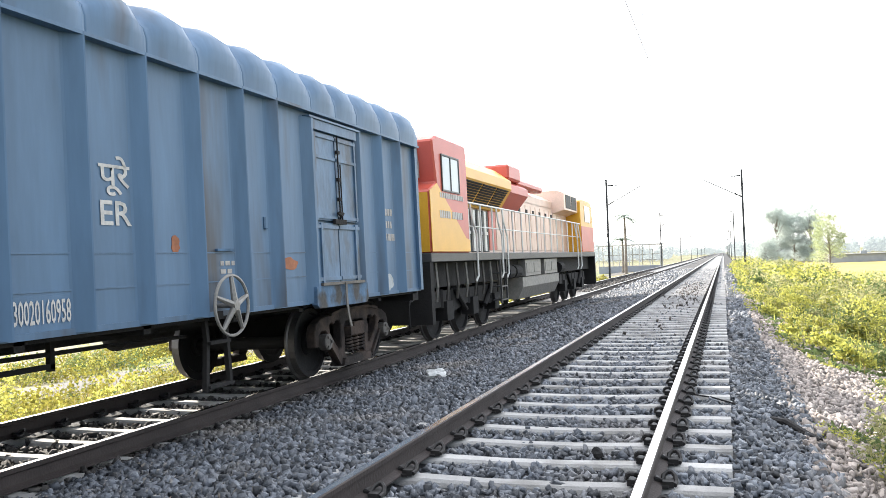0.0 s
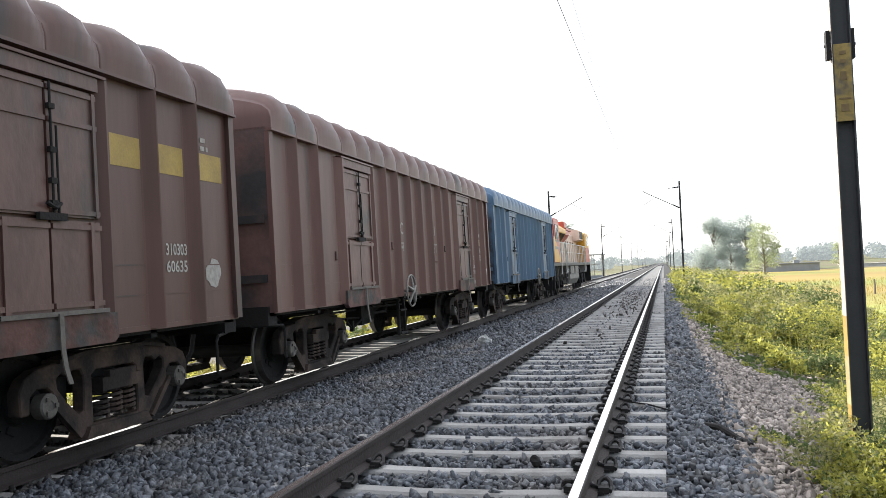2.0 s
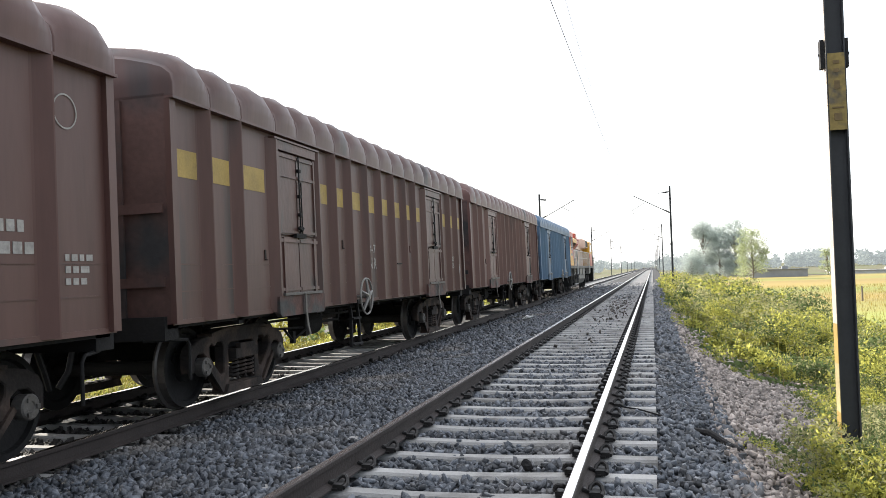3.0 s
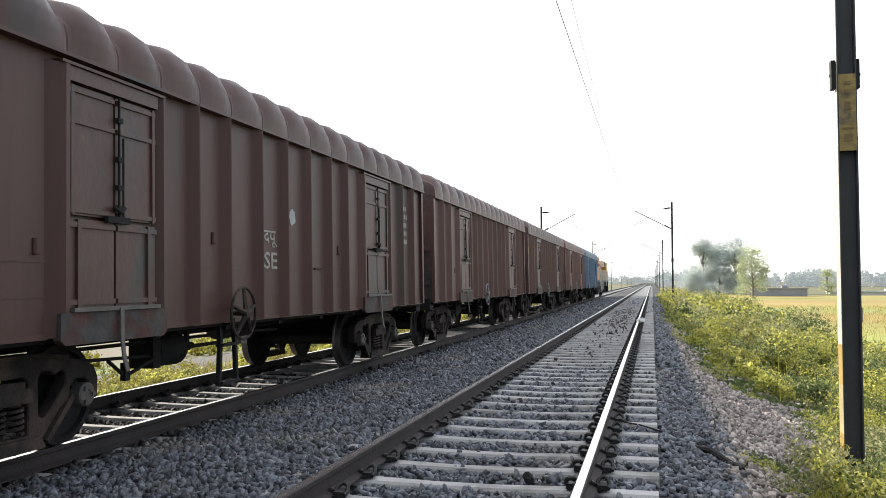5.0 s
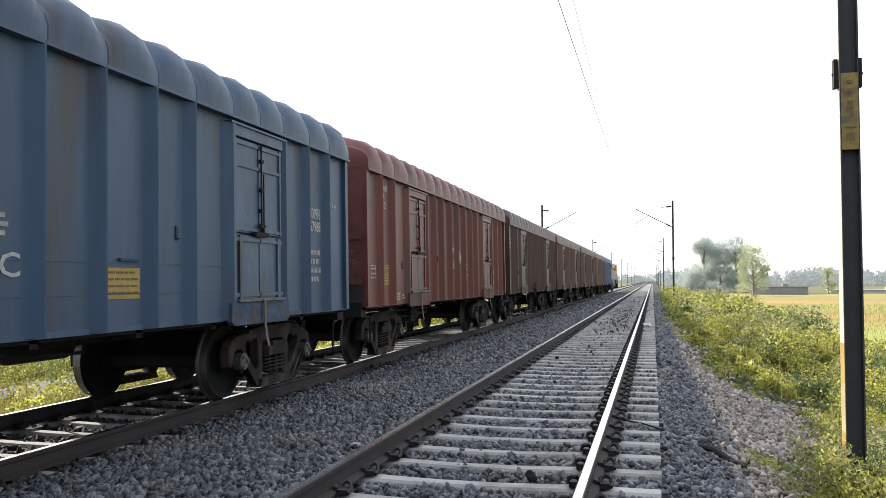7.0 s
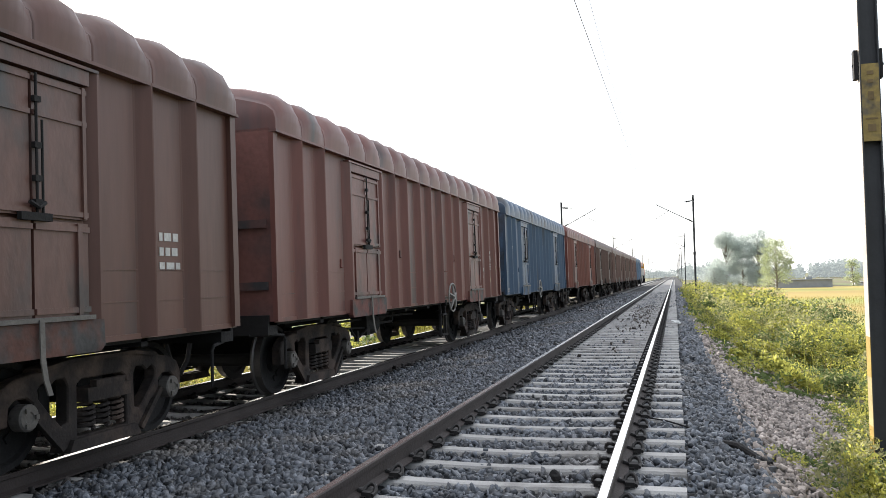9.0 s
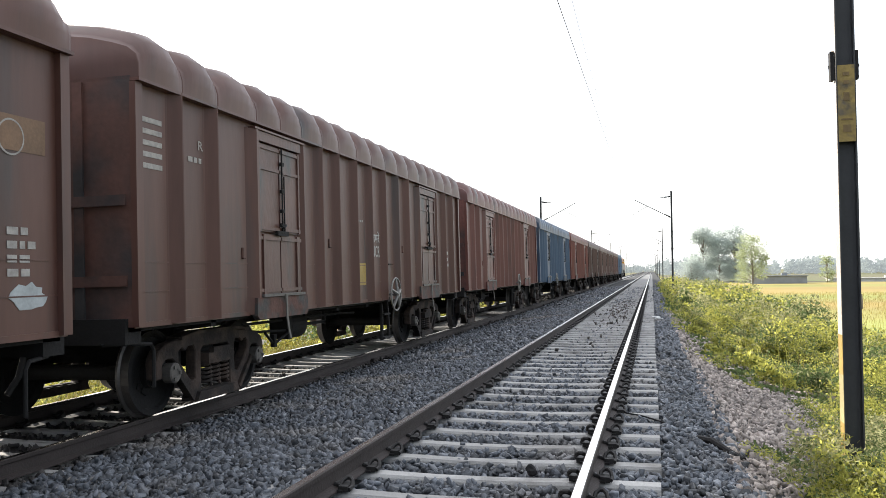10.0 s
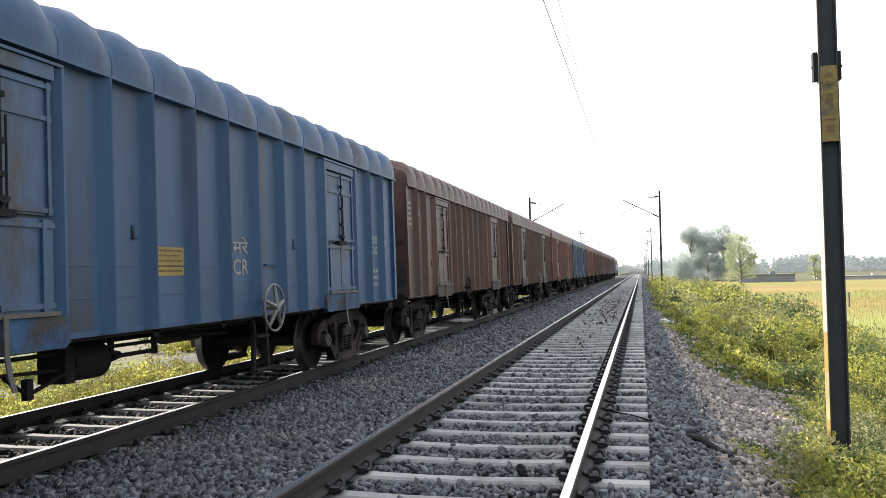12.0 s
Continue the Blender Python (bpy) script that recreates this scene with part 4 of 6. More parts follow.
    # leading cab
    outline2 = [(16.4, 1.62), (LL - 0.1, 1.62), (LL - 0.1, 2.7), (LL - 0.30, 3.40), (LL - 0.6, 3.52), (16.7, 3.52), (16.4, 3.44)]
    lead = P("cab", lambda b: extrude(b, outline2, -1.50, 1.50), LOCO_YELLOW, "yellow and red driving cab", bevel=0.03)
    both("red_panel", lambda b, s: box(b, s * 1.495, 16.42, 1.64, s * 1.508, LL - 0.12, 2.55), LOCO_RED, "red lower panel", lead)
    both("cab_window", lambda b, s: box(b, s * 1.49, 17.3, 2.72, s * 1.515, 18.5, 3.30), GLASS, "cab side window", lead)
    # handrails
    for s in (-1, 1):
        P("handrail", lambda b: (tube(b, [(s * 1.47, 2.4, 2.62), (s * 1.47, 16.3, 2.62)], 0.022, 6), tube(b, [(s * 1.47, 2.4, 2.15), (s * 1.47, 16.3, 2.15)], 0.014, 6)), RAILING, "white handrail")
        for k in range(15):
            P("handrail_post", lambda b: tube(b, [(s * 1.47, 2.45 + k * 0.94, 1.50), (s * 1.47, 2.45 + k * 0.94, 2.64)], 0.022, 6), RAILING)
        for y in (2.55, 4.6, 5.1, 15.0, 15.7):
            P("step_rail", lambda b: tube(b, [(s * 1.50, y, 2.6), (s * 1.52, y + 0.05, 2.3), (s * 1.53, y + 0.28, 2.0), (s * 1.53, y + 0.28, 1.15), (s * 1.50, y + 0.2, 1.05)], 0.022, 6), RAILING, "bent white step rail")
        P("ladder", lambda b: [box(b, s * 1.30, 4.70, z, s * 1.52, 5.20, z + 0.03) for z in (0.55, 0.85, 1.15)] + [box(b, s * 1.48, y, 0.5, s * 1.52, y + 0.04, 1.46) for y in (4.68, 5.2)], LOCO_GREY, "steel access steps")
    # tank and boxes
    P("fuel_tank", lambda b: extrude_y(b, [(-1.40, 0.75), (-1.25, 0.45), (1.25, 0.45), (1.40, 0.75), (1.40, 1.0), (-1.40, 1.0)], 7.3, 12.2), SILVER, "pale dusty fuel tank")
    for y0 in (7.5, 9.9):
        both("battery_box", lambda b, s: (box(b, s * 1.0, y0, 1.02, s * 1.44, y0 + 1.9, 1.44), box(b, s * 1.44, y0 + 0.12, 1.10, s * 1.452, y0 + 0.90, 1.36), box(b, s * 1.44, y0 + 1.0, 1.10, s * 1.452, y0 + 1.78, 1.36)), SILVER, "pale grey battery box", bevel=0.02)
    # bogies
    for mid in (3.45, 15.9):
        bm = bmesh.new()
        for s in (-1, 1):
            extrude(bm, [(-2.6, 0.62), (-2.5, 0.92), (2.5, 0.92), (2.6, 0.62), (2.1, 0.62), (1.4, 0.50), (0.4, 0.62), (-0.4, 0.62), (-1.4, 0.50), (-2.1, 0.62)], s * 1.02, s * 1.20)
            for y in (-1.75, 0, 1.75):
                box(bm, s * 1.0, y - 0.2, 0.36, s * 1.26, y + 0.2, 0.72)
                tube(bm, [(s * 1.15, y + 0.32, 0.60), (s * 1.15, y + 0.32, 0.95)], 0.08, 8)
                tube(bm, [(s * 1.15, y - 0.32, 0.60), (s * 1.15, y - 0.32, 0.95)], 0.08, 8)
            tube(bm, [(s * 1.25, -1.4, 0.95), (s * 1.25, -0.7, 0.5)], 0.05, 8)
            tube(bm, [(s * 1.25, 1.4, 0.95), (s * 1.25, 0.7, 0.5)], 0.05, 8)
        box(bm, -1.0, -2.3, 0.55, 1.0, 2.3, 0.9)
        b = part("bogie", bm, UNDER, root, "three-axle motor bogie, dusty")
        b.location = (0, mid + c, 0)
        for y in (-1.75, 0, 1.75):
            wheelset(b, pose(0, y, 0.546), 0.546)
    return root


def extrude_y(bm, outline, y0, y1):
    a = [bm.verts.new((x, y0, z)) for x, z in outline]
    d = [bm.verts.new((x, y1, z)) for x, z in outline]
    k = len(a)
    bm.faces.new(a)
    bm.faces.new(d)
    for i in range(k):
        bm.faces.new((a[i], a[(i + 1) % k], d[(i + 1) % k], d[i]))


def louvre(bm, s, y0, y1):
    """A dark slatted intake on the sloping flank below the flare."""
    a, d = Vector((1.075, 0, 2.69)), Vector((1.385, 0, 3.13))
    out = Vector((0.84, 0, -0.53)) * 0.03
    for k in range(9):
        p = a.lerp(d, k / 9)
        q = a.lerp(d, (k + 0.8) / 9)
        vs = [bm.verts.new((s * v.x, y, v.z)) for y in (y0, y1) for v in (p, q, q + out, p + out * 0.4)]
        bm.faces.new(vs[:4])
        bm.faces.new(vs[4:])
        for m in range(4):
            bm.faces.new((vs[m], vs[(m + 1) % 4], vs[4 + (m + 1) % 4], vs[4 + m]))


engine = loco()


# ---- overhead line: masts, brackets and wires ----
def mast_mesh(height, half=0.076):
    """A rolled steel column: two flanges and a web."""
    bm = bmesh.new()
    t, w, h = 0.012, 0.005, half
    o = [(-h, -h), (-h + t, -h), (-h + t, -w), (h - t, -w), (h - t, -h), (h, -h), (h, h), (h - t, h), (h - t, w), (-h + t, w), (-h + t, h), (-h, h)]
    a = [bm.verts.new((x, y, -1.3)) for x, y in o]
    c = [bm.verts.new((x, y, height)) for x, y in o]
    for k in range(12):
        bm.faces.new((a[k], a[(k + 1) % 12], c[(k + 1) % 12], c[k]))
    bm.faces.new(a)
    bm.faces.new(c)
    return bm


SUNLIT_CREAM = material("sunlit_flange_cream", (0.50, 0.43, 0.36), 0.6, vary=0.2, scale=5, bump=0.05)
OCHRE = material("worn_ochre_plate", (0.25, 0.18, 0.055), 0.7, vary=0.35, scale=12, bump=0.1, tint=(0.11, 0.09, 0.06), tint_at=0.55)


FADED = material("faded_pale_yellow", (0.40, 0.33, 0.16), 0.6, vary=0.3, scale=3, bump=0.1)


def overhead_mast(x, y, towards, near=False):
    root = tagged(new("overhead_line_mast"), "dark steel overhead line mast with its bracket" if not near else "steel overhead line mast with yellow bands and number plate", "mast",
                  "masts beside the tracks")
    root.location = (x, y, 0)
    part("column", mast_mesh(7.7), MAST, root, "rolled steel column")
    bm = bmesh.new()
    s = towards
    tube(bm, [(s * 0.08, 0, 5.55), (s * 2.9, 0, 7.05)], 0.035, 6)
    tube(bm, [(s * 0.08, 0, 7.25), (s * 0.9, 0, 7.15)], 0.03, 6)
    tube(bm, [(s * 0.9, 0, 7.15), (s * 2.9, 0, 7.05)], 0.012, 5)
    tube(bm, [(s * 1.9, 0, 6.5), (s * 3.0, 0, 5.85), (s * 2.9, 0, 5.55)], 0.022, 6)
    part("bracket", bm, MAST, root, "tubular swivel bracket")
    for z in (5.60, 7.22):
        bm = bmesh.new()
        for k in range(5):
            box(bm, -0.03, -0.07, -0.07, 0.03, 0.07, 0.07, Matrix.Translation((s * (0.15 + k * 0.09), 0, z + (0.05 * k if z < 6 else -0.01 * k))))
            box(bm, -0.05, -0.025, -0.025, 0.05, 0.025, 0.025, Matrix.Translation((s * (0.15 + k * 0.09), 0, z + (0.05 * k if z < 6 else -0.01 * k))))
        part("insulator", bm, UNDER, root, "ribbed insulator")
    bm = bmesh.new()
    box(bm, -0.118, -0.08, 2.90, -0.086, 0.0, 3.14)
    box(bm, 0.078, -0.08, 2.90, 0.100, 0.0, 3.14)
    tube(bm, [(-0.125, -0.03, 3.02), (0.115, -0.03, 3.02)], 0.012, 6)
    part("clamp", bm, UNDER, root, "bolted clamp")
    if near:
        bm = bmesh.new()
        box(bm, -0.066, -0.083, 2.38, 0.066, -0.0775, 3.02)
        pl = part("number_plate", bm, OCHRE, root, "worn yellow number plate")
        for z, h, w in ((2.46, 0.06, 0.03), (2.56, 0.012, 0.045), (2.72, 0.07, 0.022), (2.86, 0.03, 0.02), (2.93, 0.03, 0.025)):
            bm = bmesh.new()
            box(bm, -w, -0.087, z, w, -0.082, z + h)
            part("plate_mark", bm, PRINT, pl, "dark mark on the plate")
        # thin cream sheet: sunlight on the track-side flange, put into the colour
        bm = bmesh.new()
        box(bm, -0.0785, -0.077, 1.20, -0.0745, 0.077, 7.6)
        part("flange_paint", bm, SUNLIT_CREAM, root, "cream sheet that paints sunlight on the flange facing the track")
        for z0, z1, mt, lab in ((0.05, 0.45, FADED, "faded pale yellow paint band"), (-0.30, 0.05, YELLOW, "yellow paint band"), (0.45, 0.78, YELLOW, "yellow paint band"), (0.78, 1.20, SUNLIT_CREAM, "cream paint band")):
            bm = bmesh.new()
            box(bm, -0.0785, -0.077, z0, -0.0745, 0.077, z1)
            part("paint_band", bm, mt, root, lab)
    return root


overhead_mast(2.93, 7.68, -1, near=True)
for k in range(1, 8):
    overhead_mast(2.95, 7.6 + 63 * k, -1)
for k in range(1, 8):
    overhead_mast(-7.75, 9.0 + 63 * k, 1)

WIRE = material("copper_wire", (0.10, 0.09, 0.085), 0.5, 0.6, vary=0.2, scale=2, bump=0)


def wire(name, x, z_at, r, label):
    bm = bmesh.new()
    pts = []
    for k in range(-1, 7):
        for j in range(6):
            y = 7.6 + 63 * (k + j / 6)
            pts.append((x, y, z_at((j / 6))))
    tube(bm, pts, r, 5)
    return tagged(link(name, bm, WIRE), label, "wire")


wire("contact_wire", 0.0, lambda u: 5.50, 0.0075, "thin overhead contact wire above the track")
wire("catenary_wire", -0.05, lambda u: 7.0 - 1.1 * 4 * u * (1 - u), 0.0055, "thin sagging catenary wire above the contact wire")

# ---- plants ----
LEAF_LIGHT = material("yellow_green_leaf", (0.46, 0.45, 0.11), 0.65, vary=0.3, scale=0.9, bump=0, island=0.25, translucent=0.65, spec=0.15)
LEAF_GREEN = material("fresh_green_leaf", (0.35, 0.345, 0.085), 0.65, vary=0.3, scale=0.9, bump=0, island=0.25, translucent=0.65, spec=0.15)
LEAF_SAGE = material("grey_green_leaf", (0.345, 0.335, 0.165), 0.7, vary=0.3, scale=0.9, bump=0, island=0.3, translucent=0.55, spec=0.15)
LEAF_DARK = material("dark_green_leaf", (0.12, 0.16, 0.060), 0.65, vary=0.25, scale=1.5, bump=0, island=0.3, translucent=0.45, spec=0.15)
STRAW = material("dry_grass", (0.30, 0.24, 0.09), 0.8, vary=0.25, scale=1.5, bump=0, island=0.4, translucent=0.35, spec=0.2)
# pale blue-grey puts air haze into the far trees' leaf colour
LEAF_GREY = material("hazed_tree_leaf", (0.48, 0.53, 0.50), 0.7, vary=0.2, scale=0.2, bump=0, island=0.3, translucent=0.7, spec=0.2)
LEAF_PALE = material("pale_tree_leaf", (0.41, 0.45, 0.27), 0.7, vary=0.2, scale=0.2, bump=0, island=0.3, translucent=0.65, spec=0.2)
BARK = material("bark", (0.20, 0.17, 0.14), 0.9, vary=0.3, scale=3, bump=0.5)


def leaves(P, size, upward=0.35, slim=0.42):
    """Diamond leaves at the points P: corners and faces."""
    n = len(P)
    d = rng.normal(size=(n, 3))
    d[:, 2] = np.abs(d[:, 2]) * upward * 2
    d /= np.linalg.norm(d, axis=1, keepdims=True)
    s = np.cross(d, rng.normal(size=(n, 3)))
    s /= np.linalg.norm(s, axis=1, keepdims=True) + 1e-9
    size = np.broadcast_to(size, n)[:, None]
    V = np.stack([P, P + d * size * 0.5 + s * size * slim, P + d * size, P + d * size * 0.5 - s * size * slim], 1)
    return V.reshape(-1, 3), np.arange(4 * n).reshape(n, 4)


def facing_leaves(P, N, size, slim=0.24):
    """Diamond leaves that lie roughly across the directions N, as on the outside of a bush."""
    n = len(P)
    N = N / (np.linalg.norm(N, axis=1, keepdims=True) + 1e-9) + rng.normal(size=(n, 3)) * 0.75
    d = np.cross(N, rng.normal(size=(n, 3)))
    d[:, 2] = np.abs(d[:, 2])
    d /= np.linalg.norm(d, axis=1, keepdims=True) + 1e-9
    s = np.cross(d, N)
    s /= np.linalg.norm(s, axis=1, keepdims=True) + 1e-9
    size = np.broadcast_to(size, n)[:, None]
    V = np.stack([P, P + d * size * 0.5 + s * size * slim, P + d * size, P + d * size * 0.5 - s * size * slim], 1)
    return V.reshape(-1, 3), np.arange(4 * n).reshape(n, 4)


def bushes(n_leaves, xs, ys, heights, widths, leaf, base, lobes=5):
    """Rounded bushes of several lobes, leafy outside and hollow within."""
    n = len(xs)
    apart = 0.48 if lobes < 10 else 0.36
    lx = rng.normal(size=(n, lobes)) * apart * widths[:, None]
    ly = rng.normal(size=(n, lobes)) * apart * widths[:, None]
    lz = heights[:, None] * rng.uniform(0.20, 0.72, (n, lobes))
    lr = widths[:, None] * rng.uniform(0.38, 0.66, (n, lobes)) * (1.0 if lobes < 10 else 0.66)
    which = rng.integers(0, lobes, (n, n_leaves))
    row = np.arange(n)[:, None]
    D = rng.normal(size=(n, n_leaves, 3))
    D[..., 2] = np.abs(D[..., 2]) * 1.1 - 0.25
    D /= np.linalg.norm(D, axis=2, keepdims=True)
    R = lr[row, which] * (0.72 + 0.38 * rng.random((n, n_leaves)) ** 2)
    X = xs[:, None] + lx[row, which] + D[..., 0] * R
    Y = ys[:, None] + ly[row, which] + D[..., 1] * R
    Z = base(X) + np.maximum(lz[row, which] + D[..., 2] * np.minimum(R, heights[:, None] * 0.5), 0.01)
    P = np.stack([X, Y, Z], -1).reshape(-1, 3)
    N = D.reshape(-1, 3) + np.array([0, 0, 0.5])
    return facing_leaves(P, N, leaf * rng.uniform(0.55, 1.35, n * n_leaves))


def plants(n_leaves, xs, ys, heights, widths, leaf, base):
    """Herbs: leaves massed in uneven domes over the given feet."""
    n = len(xs)
    u = rng.random((n, n_leaves))
    a = rng.random((n, n_leaves)) * 2 * np.pi
    # lean and lobes make each plant uneven
    lobes = 1 + 0.35 * np.sin(a * rng.integers(2, 5, (n, 1)) + rng.random((n, 1)) * 6)
    h = u ** 0.75
    r = widths[:, None] * (np.sin(np.pi * (0.12 + 0.80 * h)) * lobes) * np.sqrt(0.25 + 0.75 * rng.random((n, n_leaves)))
    lean = rng.normal(size=(n, 2)) * 0.18
    X = xs[:, None] + r * np.cos(a) + lean[:, :1] * h * heights[:, None]
    Y = ys[:, None] + r * np.sin(a) + lean[:, 1:] * h * heights[:, None]
    Z = base(X) + h * heights[:, None] * (0.75 + 0.35 * rng.random((n, n_leaves)))
    P = np.stack([X, Y, Z], -1).reshape(-1, 3)
    return leaves(P, np.repeat(leaf * rng.uniform(0.7, 1.3, n), n_leaves) * rng.uniform(0.6, 1.3, n * n_leaves))


def blades(xs, ys, heights, base):
    """Grass: narrow bent blades, each of two quads."""
    n = len(xs)
    a = rng.random(n) * 2 * np.pi
    lean = rng.uniform(0.1, 0.55, n) * heights
    w = 0.004 + 0.005 * rng.random(n)
    s = np.stack([-np.sin(a), np.cos(a), 0 * a], 1) * w[:, None]
    p0 = np.stack([xs, ys, base(xs)], 1)
    p1 = p0 + np.stack([np.cos(a) * lean * 0.35, np.sin(a) * lean * 0.35, heights * 0.6], 1)
    p2 = p0 + np.stack([np.cos(a) * lean, np.sin(a) * lean, heights], 1)
    V = np.stack([p0 - s, p0 + s, p1 + s * 0.8, p1 - s * 0.8, p2 + s * 0.15, p2 - s * 0.15], 1).reshape(-1, 3)
    k = 6 * np.arange(n)[:, None]
    return V, np.concatenate([k + [0, 1, 2, 3], k + [3, 2, 4, 5]])


def joined(name, groups, label, category):
    """Several (corners, faces, material) groups as one mesh of stuff."""
    V, F, M, mats, off = [], [], [], [], 0
    for v, f, m in groups:
        if m not in mats:
            mats.append(m)
        V.append(v)
        F.append(f + off)
        M.append(np.full(len(f), mats.index(m)))
        off += len(v)
    return mesh_from(name, np.concatenate(V), np.concatenate(F), mats, "stuff", label, category, mat_index=np.concatenate(M))


def soil_z(x):
    return np.interp(x, [p[0] for p in BANK], [p[1] - 0.05 for p in BANK])


def patchy(xs, ys, f, cut):
    """Keeps feet where a slow pattern is high, so that the growth stands in patches."""
    v = np.sin(xs * f + 1.3) + np.sin(ys * f * 0.7 + xs * 0.3) + np.sin((xs + ys) * f * 0.45 + 2)
    return v > cut


EDGE = ([7.2, 7.7, 8.5, 9.6, 11.6, 13.1, 13.9, 14.6, 15.5, 17, 21, 28, 45], [2.50, 2.34, 2.22, 2.62, 3.15, 3.38, 3.10, 2.78, 2.52, 2.30, 2.18, 2.0, 1.95])


def mixed(vf, mat):
    """Leaves of one growth, some of them older, paler or in their own shade."""
    v, f = vf
    u = rng.random(len(f))
    pale = LEAF_SAGE if mat is not LEAF_LIGHT else LEAF_GREEN
    return [(v[f[k].ravel()], np.arange(4 * k.sum()).reshape(-1, 4), m) for m, k in ((mat, u < 0.62), (pale, (u >= 0.62) & (u < 0.85)), (LEAF_DARK, u >= 0.85))]


def verge(y0, y1, density, leaf, n_leaves, x0=2.0, x1=9.5, tall=1.0, wide=1.0, open_=0.0):
    """The growth beside the ballast: low at its edge, bushy clumps behind, with dark hollows between."""
    groups = []
    # a low uneven cover of small herbs
    for mat, share, cut, shift in ((LEAF_LIGHT, 0.55, -0.5, 0), (LEAF_GREEN, 0.60, -0.4, 3.1), (LEAF_DARK, 0.40, 0.2, 7.7)):
        xs, ys = spread(density * share, x0, x1, y0, y1)
        edge = np.interp(ys, *EDGE) + 0.08 * np.sin(ys * 5.3) + 0.05 * np.sin(ys * 11 + 1) + rng.normal(size=len(xs)) * 0.07
        k = (xs > edge + 0.05) & patchy(xs + shift, ys + shift * 2, 1.5, cut + open_)
        xs, ys = xs[k], ys[k]
        rise = np.clip((xs - edge[k]) / 1.1, 0, 1)
        h = (0.12 + 0.14 * rise) * rng.uniform(0.6, 1.5, len(xs)) * tall
        groups += mixed(bushes(n_leaves // 3, xs, ys, h, (0.10 + 0.5 * h) * wide, leaf, soil_z), mat)
    # bushes that stand apart, each with its lit crown and shaded side
    for mat, share in ((LEAF_LIGHT, 0.30), (LEAF_GREEN, 0.50), (LEAF_SAGE, 0.30), (LEAF_DARK, 0.34)):
        xs, ys = spread(density * 0.19 * share / 1.1 * (1.0 if open_ > -1 else 0.8), x0, x1, y0, y1)
        k = xs > np.interp(ys, *EDGE) + 0.25
        xs, ys = xs[k], ys[k]
        rise = np.clip((xs - np.interp(ys, *EDGE)) / 1.2, 0.35, 1)
        h = (0.22 + 0.95 * rng.random(len(xs)) ** 1.6) * rise * tall
        groups += mixed(bushes(n_leaves * 4, xs, ys, h, (0.12 + 0.44 * h) * wide, leaf * 1.1, soil_z, 14), mat)
    # thin stalks and seed heads that stand out of the mass
    for mat, dens, lo, hi, dx in ((LEAF_LIGHT, 0.8, 0.12, 0.55, 0.35), (STRAW, 0.6, 0.1, 0.45, 0.25)):
        xs, ys = spread(density * dens, x0, x1, y0, y1)
        k = xs > np.interp(ys, *EDGE) + dx
        groups.append((*blades(xs[k], ys[k], rng.uniform(lo, hi, k.sum()) * (0.5 if open_ else tall), soil_z), mat))
    # low ground cover, its dark leaves painting the shade of the hollows
    xs, ys = spread(density * 1.3, x0, x1, y0, y1)
    k = xs > np.interp(ys, *EDGE) + 0.12
    groups.append((*plants(n_leaves // 3, xs[k], ys[k], np.full(k.sum(), 0.13), np.full(k.sum(), 0.28), leaf, soil_z), LEAF_DARK))
    return groups


def coarser(groups):
    """Far growth: half as many leaves, each larger about its middle."""
    done = []
    for v, f, m in groups:
        if len(v) == 4 * len(f):
            q = v[f[::2]]
            mid = q.mean(axis=1, keepdims=True)
            v = (mid + (q - mid) * 1.38).reshape(-1, 3)
            f = np.arange(len(v)).reshape(-1, 4)
        done.append((v, f, m))
    return done


weeds = verge(-2.5, 4.5, 3, 0.06, 90, x1=6.0) + verge(4.5, 14, 8, 0.033, 400, x1=6.8, tall=1.15, open_=-0.5) + coarser(verge(14, 34, 3.2, 0.051, 380, x1=8.5, tall=1.3, wide=1.1)) + coarser(verge(34, 100, 2.0, 0.115, 150, x1=8.0, tall=1.6, wide=1.3))
# a thicket round the foot of the near mast
for mat, n in ((LEAF_GREEN, 18), (LEAF_LIGHT, 12), (LEAF_SAGE, 10), (LEAF_DARK, 7)):
    xs, ys = scatter(n, 2.55, 4.0, 6.3, 7.55)
    h = rng.uniform(0.42, 0.80, n)
    weeds += mixed(bushes(1050, xs, ys, h, 0.09 + 0.33 * h, 0.038, soil_z, 16), mat)
xs, ys = scatter(160, 2.6, 4.0, 6.2, 8.2)
weeds.append((*blades(xs, ys, rng.uniform(0.2, 0.55, 160), soil_z), LEAF_GREEN))
joined("weeds", weeds, "yellow-green weeds and grass beside the ballast", "weeds")
OLIVE = material("olive_grass", (0.23, 0.21, 0.042), 0.7, vary=0.3, scale=0.9, bump=0, island=0.3, translucent=0.45, spec=0.15)
left = []
for y0, y1, dens, leaf, many in ((4, 24, 4, 0.045, 220), (24, 80, 1.2, 0.10, 120)):
    for mat, share, cut in ((OLIVE, 0.8, -0.3), (LEAF_GREEN, 0.4, 0.0), (LEAF_DARK, 0.5, 0.2)):
        xs, ys = spread(dens * share, -18, -7.7, y0, y1)
        k = patchy(xs * 1.2, ys, 0.9, cut) & ((xs > -11.3) | (xs < -14.8))
        h = rng.uniform(0.25, 0.8, k.sum())
        left.append((*plants(many, xs[k], ys[k], h, 0.15 + 0.4 * h, leaf, soil_z), mat))
    for mat, n in ((STRAW, 6), (OLIVE, 7)):
        xs, ys = spread(dens * n, -11.4, -7.6, y0, y1)
        left.append((*blades(xs, ys, rng.uniform(0.15, 0.5, len(xs)), soil_z), mat))
